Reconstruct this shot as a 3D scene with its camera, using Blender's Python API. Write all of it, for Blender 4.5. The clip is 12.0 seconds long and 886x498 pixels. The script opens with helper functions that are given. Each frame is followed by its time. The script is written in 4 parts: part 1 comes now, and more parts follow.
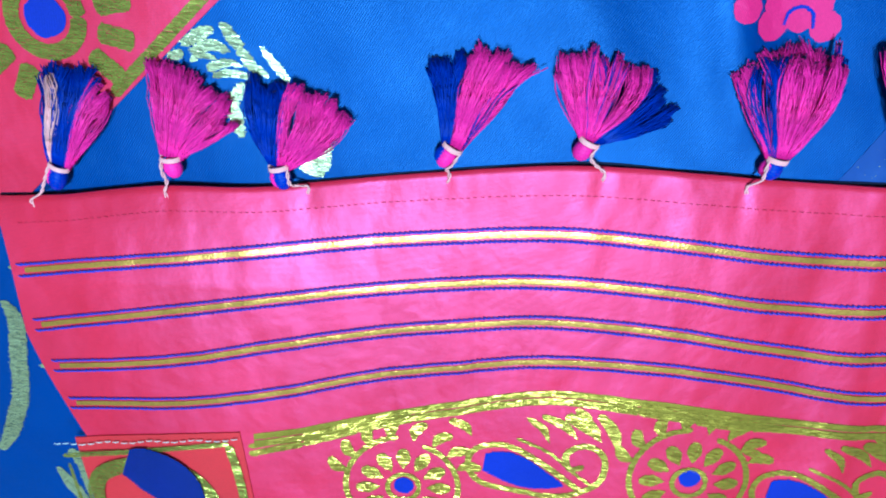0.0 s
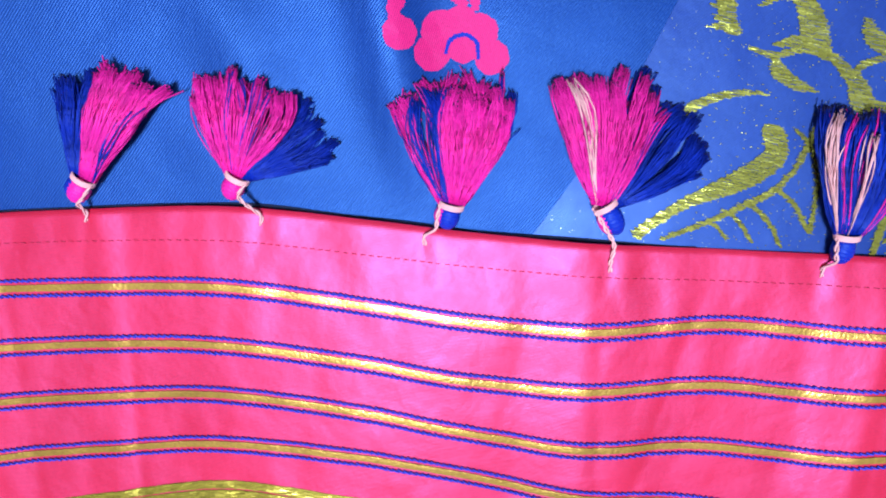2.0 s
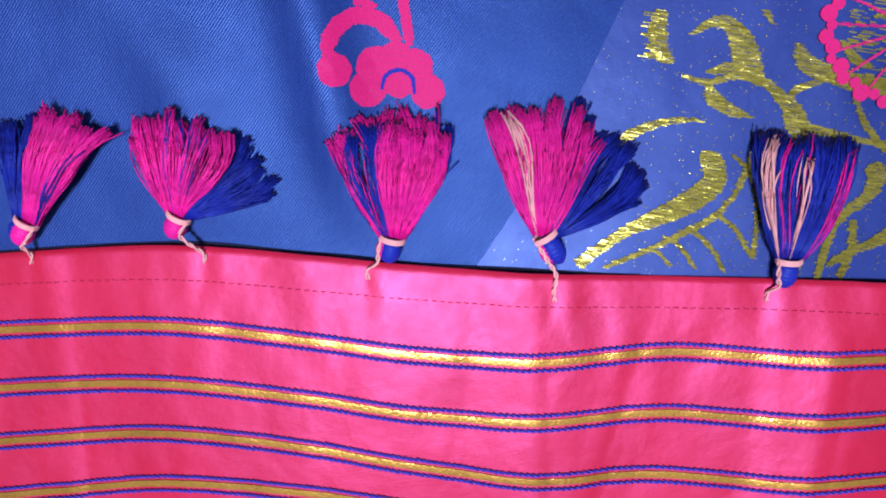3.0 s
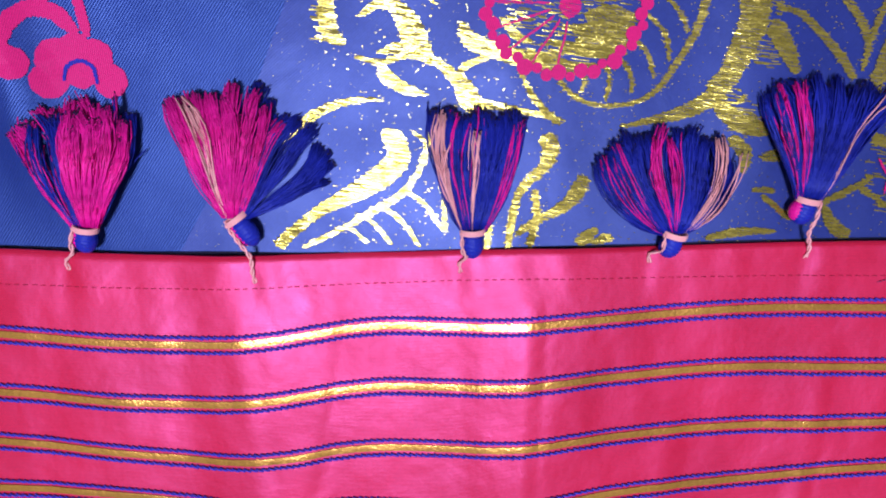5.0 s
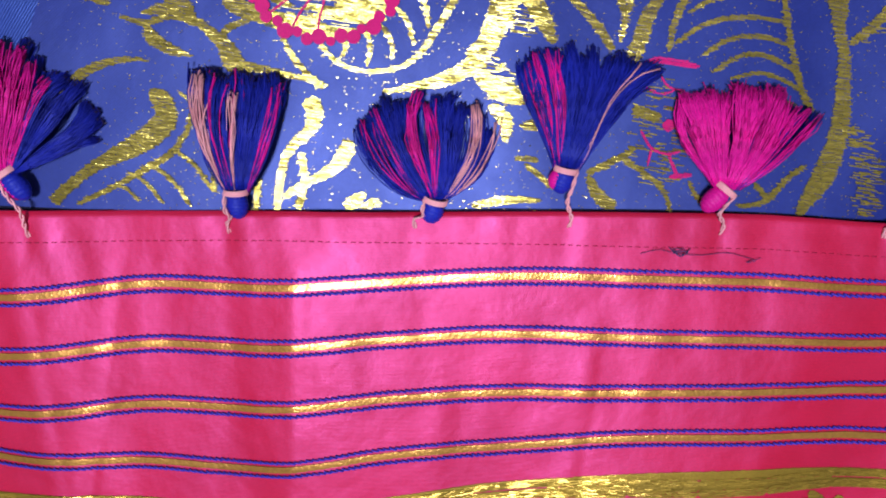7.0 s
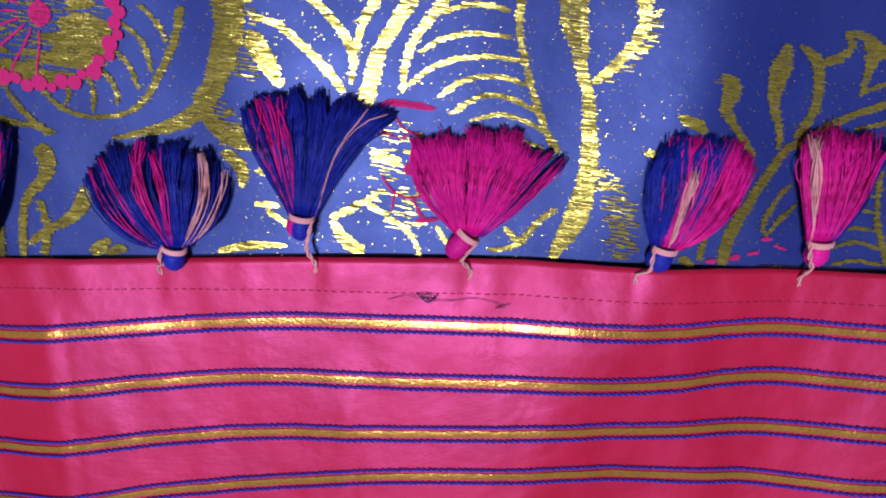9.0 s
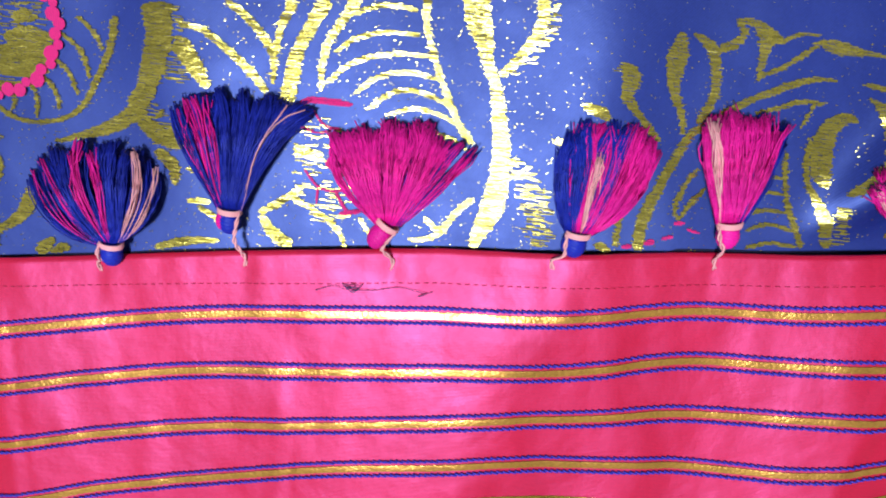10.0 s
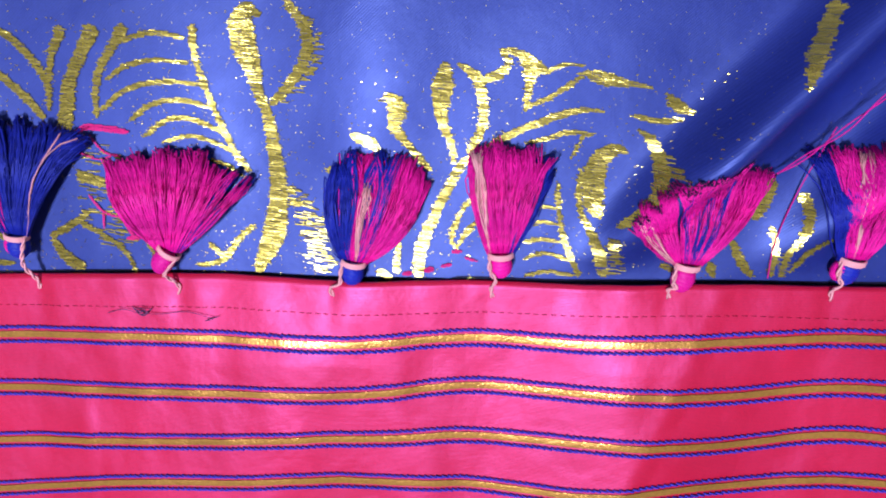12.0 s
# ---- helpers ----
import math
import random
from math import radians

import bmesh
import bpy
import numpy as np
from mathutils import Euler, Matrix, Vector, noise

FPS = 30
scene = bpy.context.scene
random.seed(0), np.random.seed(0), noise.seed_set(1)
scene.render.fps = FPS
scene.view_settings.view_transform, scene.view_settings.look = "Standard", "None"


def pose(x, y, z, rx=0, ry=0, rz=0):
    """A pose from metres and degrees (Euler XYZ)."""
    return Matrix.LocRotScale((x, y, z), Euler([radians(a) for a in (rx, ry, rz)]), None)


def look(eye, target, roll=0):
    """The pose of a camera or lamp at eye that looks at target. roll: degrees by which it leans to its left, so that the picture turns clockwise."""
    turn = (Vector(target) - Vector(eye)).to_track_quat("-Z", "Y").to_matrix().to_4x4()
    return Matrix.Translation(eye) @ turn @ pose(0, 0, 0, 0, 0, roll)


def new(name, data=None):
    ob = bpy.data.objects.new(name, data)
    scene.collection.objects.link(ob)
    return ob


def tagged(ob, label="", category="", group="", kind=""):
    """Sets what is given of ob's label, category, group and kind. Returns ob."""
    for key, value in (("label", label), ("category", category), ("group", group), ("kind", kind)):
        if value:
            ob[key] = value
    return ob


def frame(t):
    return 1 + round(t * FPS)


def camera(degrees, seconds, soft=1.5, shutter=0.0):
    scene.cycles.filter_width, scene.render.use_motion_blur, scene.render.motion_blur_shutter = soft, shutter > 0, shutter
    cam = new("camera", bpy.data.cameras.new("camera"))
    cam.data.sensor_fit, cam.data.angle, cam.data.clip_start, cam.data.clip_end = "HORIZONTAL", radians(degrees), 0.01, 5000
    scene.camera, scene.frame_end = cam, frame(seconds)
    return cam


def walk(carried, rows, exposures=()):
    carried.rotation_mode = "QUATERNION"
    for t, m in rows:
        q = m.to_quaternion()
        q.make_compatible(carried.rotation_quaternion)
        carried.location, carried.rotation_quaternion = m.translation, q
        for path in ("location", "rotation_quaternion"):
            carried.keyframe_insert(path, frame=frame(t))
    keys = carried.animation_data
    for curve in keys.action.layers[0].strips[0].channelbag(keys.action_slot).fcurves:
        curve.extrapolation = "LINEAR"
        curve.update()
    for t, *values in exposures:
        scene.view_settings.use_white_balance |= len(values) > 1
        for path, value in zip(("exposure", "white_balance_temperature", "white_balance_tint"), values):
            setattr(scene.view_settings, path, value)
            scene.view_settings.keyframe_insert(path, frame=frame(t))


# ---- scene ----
cam = camera(67.3, 12.0, soft=2.0)
PATH = [
    (0, (0.003, 0.064, 0.245), (-0.087, -0.682, -1.608), -171.1),
    (0.5, (0.023, 0.058, 0.24), (-0.088, -0.59, -1.649), -167.2),
    (1, (0.048, 0.051, 0.227), (-0.041, -0.52, -1.688), -167.3),
    (1.5, (0.08, 0.048, 0.215), (0.034, -0.513, -1.704), -171.1),
    (2, (0.114, 0.041, 0.21), (0.059, -0.41, -1.738), -169.1),
    (2.5, (0.123, 0.045, 0.209), (0.037, -0.354, -1.749), -165.1),
    (3, (0.133, 0.047, 0.208), (0.063, -0.356, -1.75), -167.7),
    (3.5, (0.164, 0.045, 0.207), (0.042, -0.35, -1.75), -160.6),
    (3.7, (0.178, 0.044, 0.208), (0.052, -0.367, -1.746), -160.6),
    (5.3, (0.231, 0.04, 0.216), (0.264, -0.325, -1.75), -185.4),
    (5.5, (0.241, 0.035, 0.221), (0.238, -0.319, -1.747), -179.2),
    (6, (0.262, 0.03, 0.225), (0.245, -0.328, -1.742), -176.1),
    (6.5, (0.281, 0.031, 0.222), (0.265, -0.321, -1.747), -176.3),
    (6.7, (0.288, 0.03, 0.22), (0.281, -0.332, -1.747), 182.7),
    (8.5, (0.366, 0.067, 0.21), (0.238, -0.504, -1.702), 193.2),
    (9, (0.386, 0.066, 0.203), (0.321, -0.504, -1.713), 187.4),
    (9.5, (0.404, 0.06, 0.206), (0.356, -0.465, -1.723), 185.8),
    (10, (0.419, 0.05, 0.213), (0.283, -0.382, -1.735), -163.0),
    (10.5, (0.433, 0.047, 0.209), (0.252, -0.544, -1.693), -162.5),
    (11, (0.444, 0.07, 0.207), (0.304, -0.476, -1.712), 193.3),
    (11.5, (0.47, 0.07, 0.203), (0.309, -0.463, -1.718), 196.3),
    (12, (0.493, 0.07, 0.203), (0.32, -0.48, -1.712), 197.2),
]
# the clip's own exposure (stops), white balance (kelvin) and tint
EXPOSURES = [(0, 0.66, 4250, -30), (1.0, 0.72, 4250, -32), (1.5, 0.92, 4700, -20), (2.0, 0.82, 5100, -8), (2.5, 0.32, 5500, 12), (3.0, 0.40, 5900, 12),
             (3.7, 0.38, 6000, 16), (5.5, 0.12, 6100, 28), (6.7, 0.04, 6100, 28), (8.5, 0.02, 6100, 23), (9.0, -0.24, 6100, 26), (9.5, 0.34, 6000, 22),
             (10.0, 0.40, 6200, 10), (10.5, 0.95, 6200, -4), (11.0, 0.48, 5900, 20), (11.5, 0.46, 5900, 24), (12.0, 0.42, 5900, 29)]
walk(cam, [(t, look(eye, target, roll)) for t, eye, target, roll in PATH], EXPOSURES)

# ---- light ----
room_world = bpy.data.worlds.new("room_world")
room_world.use_nodes = True
room_world.node_tree.nodes["Background"].inputs[0].default_value = (0.6, 0.7, 1.0, 1)
room_world.node_tree.nodes["Background"].inputs[1].default_value = 0.05
scene.world = room_world
# added lamp, out of view: stands in overhead for a light carried beside the camera
lamp_data = bpy.data.lights.new("added_overhead_lamp", "AREA")
lamp_data.shape, lamp_data.size, lamp_data.energy = "DISK", 0.40, 56.0
lamp_data.color = (0.90, 0.94, 1.0)
lamp = new("added_overhead_lamp", lamp_data)
lamp.matrix_world = look((0.05, -0.32, 2.36), (0.22, 0.0, 0.0))

MM = 0.001


# ---- materials ----
def material(name, base, rough=0.5, metal=0.0, spec=0.5, tint=(1, 1, 1), sheen=0.0, vary=0.15, grain=600.0,
             weave=None, bump=0.0002, speckle=None, island=0.0, second=None, ior=1.5, patchy=0.0, crumple=0.0):
    """base colour with large stains and fine grain; weave: (period in mm, angle in degrees) of the threads."""
    m = bpy.data.materials.new(name)
    m.use_nodes = True
    nt = m.node_tree
    n, l = nt.nodes, nt.links
    p = n["Principled BSDF"]
    p.inputs["Roughness"].default_value = rough
    p.inputs["Metallic"].default_value = metal
    p.inputs["Specular IOR Level"].default_value = spec
    p.inputs["Specular Tint"].default_value = (*tint, 1)
    p.inputs["IOR"].default_value = ior
    p.inputs["Sheen Weight"].default_value = sheen
    p.inputs["Sheen Roughness"].default_value = 0.4
    co = n.new("ShaderNodeTexCoord")
    big = n.new("ShaderNodeTexNoise")
    big.inputs["Scale"].default_value = 28
    big.inputs["Detail"].default_value = 4
    l.new(co.outputs["Object"], big.inputs["Vector"])
    fine = n.new("ShaderNodeTexNoise")
    fine.inputs["Scale"].default_value = grain
    fine.inputs["Detail"].default_value = 2
    l.new(co.outputs["Object"], fine.inputs["Vector"])
    add = n.new("ShaderNodeMath")
    add.operation = "ADD"
    l.new(big.outputs["Fac"], add.inputs[0])
    l.new(fine.outputs["Fac"], add.inputs[1])
    ramp = n.new("ShaderNodeMapRange")
    ramp.inputs["From Min"].default_value, ramp.inputs["From Max"].default_value = 0.6, 1.4
    ramp.inputs["To Min"].default_value, ramp.inputs["To Max"].default_value = 0.0, 1.0
    l.new(add.outputs[0], ramp.inputs["Value"])
    mix = n.new("ShaderNodeMix")
    mix.data_type = "RGBA"
    other = second or tuple(c * (1 + vary) for c in base)
    mix.inputs["A"].default_value = (*[c * (1 - vary) for c in base], 1)
    mix.inputs["B"].default_value = (*[min(1, c) for c in other], 1)
    l.new(ramp.outputs["Result"], mix.inputs["Factor"])
    colour = mix.outputs["Result"]
    if island:
        geo = n.new("ShaderNodeNewGeometry")
        hsv = n.new("ShaderNodeHueSaturation")
        rng = n.new("ShaderNodeMapRange")
        rng.inputs["To Min"].default_value, rng.inputs["To Max"].default_value = 1 - island, 1 + island
        l.new(geo.outputs["Random Per Island"], rng.inputs["Value"])
        l.new(rng.outputs["Result"], hsv.inputs["Value"])
        l.new(colour, hsv.inputs["Color"])
        colour = hsv.outputs["Color"]
    if patchy:
        worn = n.new("ShaderNodeTexNoise")
        worn.inputs["Scale"].default_value = 45
        worn.inputs["Detail"].default_value = 5
        worn.inputs["Roughness"].default_value = 0.65
        l.new(co.outputs["Object"], worn.inputs["Vector"])
        gloss = n.new("ShaderNodeMapRange")
        gloss.inputs["From Min"].default_value, gloss.inputs["From Max"].default_value = 0.3, 0.7
        gloss.inputs["To Min"].default_value, gloss.inputs["To Max"].default_value = rough - patchy, rough + patchy
        l.new(worn.outputs["Fac"], gloss.inputs["Value"])
        l.new(gloss.outputs["Result"], p.inputs["Roughness"])
    height = fine.outputs["Fac"]
    if weave:
        period, angle = weave
        turn = n.new("ShaderNodeMapping")
        turn.inputs["Rotation"].default_value = (0, 0, radians(angle))
        l.new(co.outputs["Object"], turn.inputs["Vector"])
        wave = n.new("ShaderNodeTexWave")
        wave.inputs["Scale"].default_value = 0.314 / (period * MM)
        wave.inputs["Distortion"].default_value = 1.2
        wave.inputs["Detail"].default_value = 2
        wave.inputs["Detail Scale"].default_value = 1.5
        l.new(turn.outputs["Vector"], wave.inputs["Vector"])
        cross = n.new("ShaderNodeMath")
        cross.operation = "ADD"
        l.new(wave.outputs["Fac"], cross.inputs[0])
        l.new(fine.outputs["Fac"], cross.inputs[1])
        height = cross.outputs[0]
        shade = n.new("ShaderNodeMix")
        shade.data_type, shade.blend_type = "RGBA", "MULTIPLY"
        shade.inputs["B"].default_value = (0.72, 0.75, 0.83, 1)
        l.new(wave.outputs["Fac"], shade.inputs["Factor"])
        l.new(colour, shade.inputs["A"])
        colour = shade.outputs["Result"]
    if speckle:
        cell = n.new("ShaderNodeTexVoronoi")
        cell.inputs["Scale"].default_value = speckle[0]
        l.new(co.outputs["Object"], cell.inputs["Vector"])
        cut = n.new("ShaderNodeMath")
        cut.operation = "LESS_THAN"
        cut.inputs[1].default_value = speckle[1]
        l.new(cell.outputs["Distance"], cut.inputs[0])
        spot = n.new("ShaderNodeMix")
        spot.data_type = "RGBA"
        spot.inputs["B"].default_value = (*speckle[2], 1)
        l.new(cut.outputs[0], spot.inputs["Factor"])
        l.new(colour, spot.inputs["A"])
        colour = spot.outputs["Result"]
        l.new(cut.outputs[0], p.inputs["Metallic"])
    l.new(colour, p.inputs["Base Color"])
    b = n.new("ShaderNodeBump")
    b.inputs["Strength"].default_value = 1.0
    b.inputs["Distance"].default_value = bump
    l.new(height, b.inputs["Height"])
    if crumple:
        # soft creasing of the cloth, two sizes
        soft = n.new("ShaderNodeTexNoise")
        soft.inputs["Scale"].default_value = 75
        soft.inputs["Detail"].default_value = 4
        soft.inputs["Roughness"].default_value = 0.45
        l.new(co.outputs["Object"], soft.inputs["Vector"])
        fold = n.new("ShaderNodeBump")
        fold.inputs["Strength"].default_value = 1.0
        fold.inputs["Distance"].default_value = crumple
        l.new(soft.outputs["Fac"], fold.inputs["Height"])
        l.new(fold.outputs["Normal"], b.inputs["Normal"])
    l.new(b.outputs["Normal"], p.inputs["Normal"])
    return m


BLUE_SILK = material("blue_silk", (0.010, 0.026, 0.18), 0.46, 0.0, 0.9, (0.21, 0.38, 1.0), 0.0, 0.20, 1100, (0.8, 35), 0.00006, ior=1.6, patchy=0.05, crumple=0.0003)
PINK_SILK = material("pink_silk", (0.63, 0.008, 0.030), 0.45, 0.0, 0.9, (0.95, 0.22, 0.62), 0.0, 0.20, 1800, (0.5, 90), 0.000015,
                     second=(0.72, 0.013, 0.044), ior=1.75, patchy=0.06, crumple=0.0006)
BLUE_BROCADE = material("blue_brocade", (0.012, 0.022, 0.175), 0.46, 0.0, 0.9, (0.29, 0.41, 1.0), 0.0, 0.22, 1100, (0.7, 50), 0.00002, ior=1.65,
                        patchy=0.05, crumple=0.0003, speckle=(520, 0.075, (0.35, 0.32, 0.15)))
GOLD_ZARI = material("gold_zari", (0.50, 0.42, 0.075), 0.21, 0.76, 0.6, (1, 1, 1), 0, 0.35, 1600, None, 0.00007, island=0.25)
PALE_ZARI = material("pale_zari", (0.80, 0.74, 0.42), 0.26, 0.85, 0.6, (1, 1, 1), 0, 0.3, 1600, None, 0.00007, island=0.2)
BAND_ZARI = material("band_zari", (0.54, 0.37, 0.045), 0.25, 0.65, 0.6, (1, 1, 1), 0, 0.35, 1600, None, 0.00007, island=0.25)
STRIPE_ZARI = material("stripe_zari", (0.62, 0.32, 0.06), 0.25, 0.62, 0.6, (1, 1, 1), 0, 0.3, 1000, None, 0.00012)
PINK_WEFT = material("pink_weft", (0.70, 0.012, 0.16), 0.5, 0.0, 0.4, (1, 0.4, 0.8), 0.0, 0.15, 1400, (0.6, 15), 0.00005)
BLUE_WEFT = material("blue_weft", (0.022, 0.024, 0.36), 0.55, 0.0, 0.25, (0.5, 0.6, 1), 0.0, 0.2, 1400, (0.6, 15), 0.00005)
NAVY_WEFT = material("navy_weft", (0.010, 0.012, 0.16), 0.5, 0.0, 0.3, (0.5, 0.6, 1), 0.0, 0.3, 1400, (0.8, 60), 0.00005)
RED_WEFT = material("red_weft", (0.60, 0.022, 0.035), 0.5, 0.0, 0.4, (1, 0.6, 0.6), 0.0, 0.15, 1400, (0.6, 30), 0.00005)
# near-black navy that paints the hem's shadow line and selvedge
NAVY = material("hem_shade_navy", (0.008, 0.008, 0.03), 0.8, 0, 0.2)
THREAD_PINK = material("pink_thread", (0.74, 0.010, 0.28), 0.5, 0, 0.4, (1, 0.5, 0.9), 0.0, 0.26, 1700, None, 0.00016, island=0.16)
THREAD_BLUE = material("blue_thread", (0.010, 0.018, 0.30), 0.5, 0, 0.4, (0.5, 0.6, 1), 0.0, 0.28, 1700, None, 0.00016, island=0.2)
THREAD_PALE = material("pale_thread", (0.84, 0.38, 0.40), 0.5, 0, 0.5, (1, 1, 1), 0.0, 0.15, 2500, None, 0.00005, island=0.2)
THREAD_TIP = material("thread_tip", (0.012, 0.008, 0.05), 0.7, 0, 0.2)
THREAD_DARK = material("dark_thread", (0.02, 0.03, 0.12), 0.7)
THREAD_RED = material("red_thread", (0.48, 0.01, 0.06), 0.6)
CORD_BLUE = material("blue_cord", (0.065, 0.055, 0.55), 0.5, 0, 0.4, (0.7, 0.7, 1), 0, 0.2, 1500, (0.7, 60), 0.0001)
WHITE_THREAD = material("white_thread", (0.75, 0.72, 0.70), 0.6)
PLASTER = material("plaster", (0.62, 0.62, 0.62), 0.9, 0, 0.2, vary=0.05, grain=60)
FLOOR_STONE = material("floor_stone", (0.35, 0.33, 0.30), 0.5, 0, 0.4, vary=0.2, grain=80)
LAMP_METAL = material("lamp_metal", (0.8, 0.8, 0.8), 0.4, 0, 0.5, vary=0.03)


# ---- mesh helpers ----
def part(name, bm, mat, parent=None, label="", smooth=True):
    """Links a bmesh as one mesh object under a thing."""
    me = bpy.data.meshes.new(name)
    bm.to_mesh(me)
    bm.free()
    me.materials.append(mat)
    if smooth:
        me.polygons.foreach_set("use_smooth", [True] * len(me.polygons))
    ob = new(name, me)
    if parent is not None:
        ob.parent = parent
        ob.matrix_parent_inverse = parent.matrix_basis.inverted()
    if label:
        ob["label"] = label
    return ob


def thing(name, place, label, category, group="", kind=""):
    ob = new(name)
    ob.matrix_basis = Matrix.Translation(place)
    ob.empty_display_size = 0.01
    return tagged(ob, label, category, group, kind)


def sheet(bm, us, vs, place, thick=0.0):
    """A grid of points place(u, v); thick: a turned-down rim all round."""
    rows = [[bm.verts.new(place(u, v)) for u in us] for v in vs]
    for a, b in zip(rows, rows[1:]):
        for i in range(len(us) - 1):
            bm.faces.new((a[i], b[i], b[i + 1], a[i + 1]))
    if thick:
        edge = rows[0] + [r[-1] for r in rows[1:]] + rows[-1][-2::-1] + [r[0] for r in rows[-2:0:-1]]
        rim = [bm.verts.new(v.co) for v in edge]
        low = [bm.verts.new(v.co - Vector((0, 0, thick))) for v in rim]
        k = len(rim)
        for i in range(k):
            bm.faces.new((rim[i], rim[(i + 1) % k], low[(i + 1) % k], low[i]))


def spline(points, step):
    """Points along a smooth curve through points, about step apart."""
    p = [Vector(q) for q in points]
    if len(p) == 2:
        p = [p[0], (p[0] + p[1]) / 2, p[1]]
    p = [2 * p[0] - p[1]] + p + [2 * p[-1] - p[-2]]
    out = []
    for a, b, c, d in zip(p, p[1:], p[2:], p[3:]):
        k = max(2, int((c - b).length / step))
        for i in range(k):
            t = i / k
            out.append(0.5 * (2 * b + (c - a) * t + (2 * a - 5 * b + 4 * c - d) * t * t + (3 * b - a - 3 * c + d) * t ** 3))
    return out + [p[-2].copy()]


def tube(bm, path, radius, sides=4, twist=0.0, taper=1.0):
    """A round thread along path (metres)."""
    rings = []
    k = len(path)
    for i, p in enumerate(path):
        d = (path[min(i + 1, k - 1)] - path[max(i - 1, 0)]).normalized()
        a = d.cross(Vector((0.13, 0.05, 1))).normalized()
        b = d.cross(a)
        r = radius * (1 + (taper - 1) * i / (k - 1))
        rings.append([bm.verts.new(p + r * (math.cos(w) * a + math.sin(w) * b))
                      for w in (2 * math.pi * j / sides + twist * i for j in range(sides))])
    for a, b in zip(rings, rings[1:]):
        for j in range(sides):
            bm.faces.new((a[j], a[(j + 1) % sides], b[(j + 1) % sides], b[j]))
    bm.faces.new(rings[0][::-1])
    bm.faces.new(rings[-1])


# ---- drape of the cloths, in millimetres ----
KNOT0, KNOT_STEP = -200.0, 40.0
HEM = (-20, -17.7, -12.4, -11.3, -6.2, -1.5, 2.0, 0.9, -1.3, -1.6, -0.7, 0.2, 0.8, 2.3, 3.2, 3.4, 1.6, 2.0, 1.3, 1.8, 1.7, 1.7)
ROW_1 = (-53, -48.2, -43.1, -37.6, -31.9, -27.6, -24.8, -27.4, -31.3, -30.3, -25.2, -25.8, -22.6, -19.2, -18.6, -19.1, -20.2, -17.1, -18.2, -16.9, -14.4, -16)
ROW_2 = (-79, -73.2, -66.5, -59.5, -52.9, -47.7, -45, -47.5, -52.1, -51.1, -46.2, -47, -43, -39.3, -39.1, -39.4, -39, -34.2, -35.7, -35.8, -31.1, -34)
ROW_3 = (-98, -95.6, -90.1, -81.1, -72.8, -66.7, -62.7, -65.2, -70.9, -72.3, -68.1, -69.3, -64.5, -60.4, -59, -58.2, -55.6, -52.8, -54.3, -54, -47.6, -51)
ROW_4 = (-117, -115.5, -112.2, -104.5, -93.8, -86.5, -80.9, -82.1, -86.8, -90.2, -89.8, -92, -85.7, -80.5, -75.8, -74.9, -72, -71.6, -74.3, -69.7, -64.3, -67)
BAND = (-140, -138, -132, -124.4, -113.6, -103.3, -95, -97.7, -102.9, -103.4, -104.5, -108.8, -102, -94.2, -89.6, -87.5, -84.4, -84.9, -86.3, -79.5, -78, -80)
ROWS_V = (HEM, ROW_1, ROW_2, ROW_3, ROW_4, BAND)


def along(row, x):
    """The drape row's y at x, smoothly between its knots."""
    s = min(max((x - KNOT0) / KNOT_STEP, 0.0), len(row) - 1.001)
    i = int(s)
    t = s - i
    a, b, c, d = (row[min(max(j, 0), len(row) - 1)] for j in (i - 1, i, i + 1, i + 2))
    return 0.5 * (2 * b + (c - a) * t + (2 * a - 5 * b + 4 * c - d) * t * t + (3 * b - a - 3 * c + d) * t ** 3)


def border_y(x, v):
    if v >= 5:
        return along(BAND, x) - 20.0 * (v - 5)
    i = int(v)
    return along(ROWS_V[i], x) * (1 - v + i) + along(ROWS_V[i + 1], x) * (v - i)


# creases of the border: x at the hem, lean, height, width, and how far up they reach (y)
CREASES = ((-2, 0.03, 0.9, 7, -30), (135, 0.05, -0.8, 12, 10), (152, 0.10, 0.6, 7, -15), (190, -0.20, 0.8, 7, -10), (250, -0.03, 1.0, 6, -20),
           (352, -0.10, 0.8, 6, -35), (300, -0.2, -0.5, 14, 0), (420, 0.05, 0.5, 10, -10), (452, 0.0, -0.7, 10, -10), (505, -0.1, 0.6, 9, 0),
           (560, -0.35, 0.9, 5, 0), (-95, 0.2, 0.5, 12, -5), (85, -0.1, 0.5, 14, 0), (222, 0.1, -0.6, 8, 5),
           (4, 0.03, -0.35, 2.2, -35), (157, 0.10, -0.25, 2.4, -30), (195, -0.2, -0.3, 2.5, -20), (256, -0.03, -0.35, 2.2, -20), (357, -0.1, -0.35, 2.2, -40),
           (205, -0.3, -0.4, 2.0, -60), (566, -0.35, -0.35, 2.2, -15), (-40, 0.1, -0.3, 2.5, -10))
SWELLS = ((50, 34, 1.5), (153, 20, 2.2), (253, 18, 1.0), (360, 35, 1.4), (455, 20, 2.0), (528, 22, 1.9), (600, 30, 1.8), (-110, 40, 0.8))


TIES = ((-172, -20), (-117, -14), (-61, -10), (-7, -3), (50, 0), (102, -3), (161, -7), (227, -4), (288, -1), (339, 1), (388, 0), (439, 0), (490, 0),
        (544, 1), (592, 1))


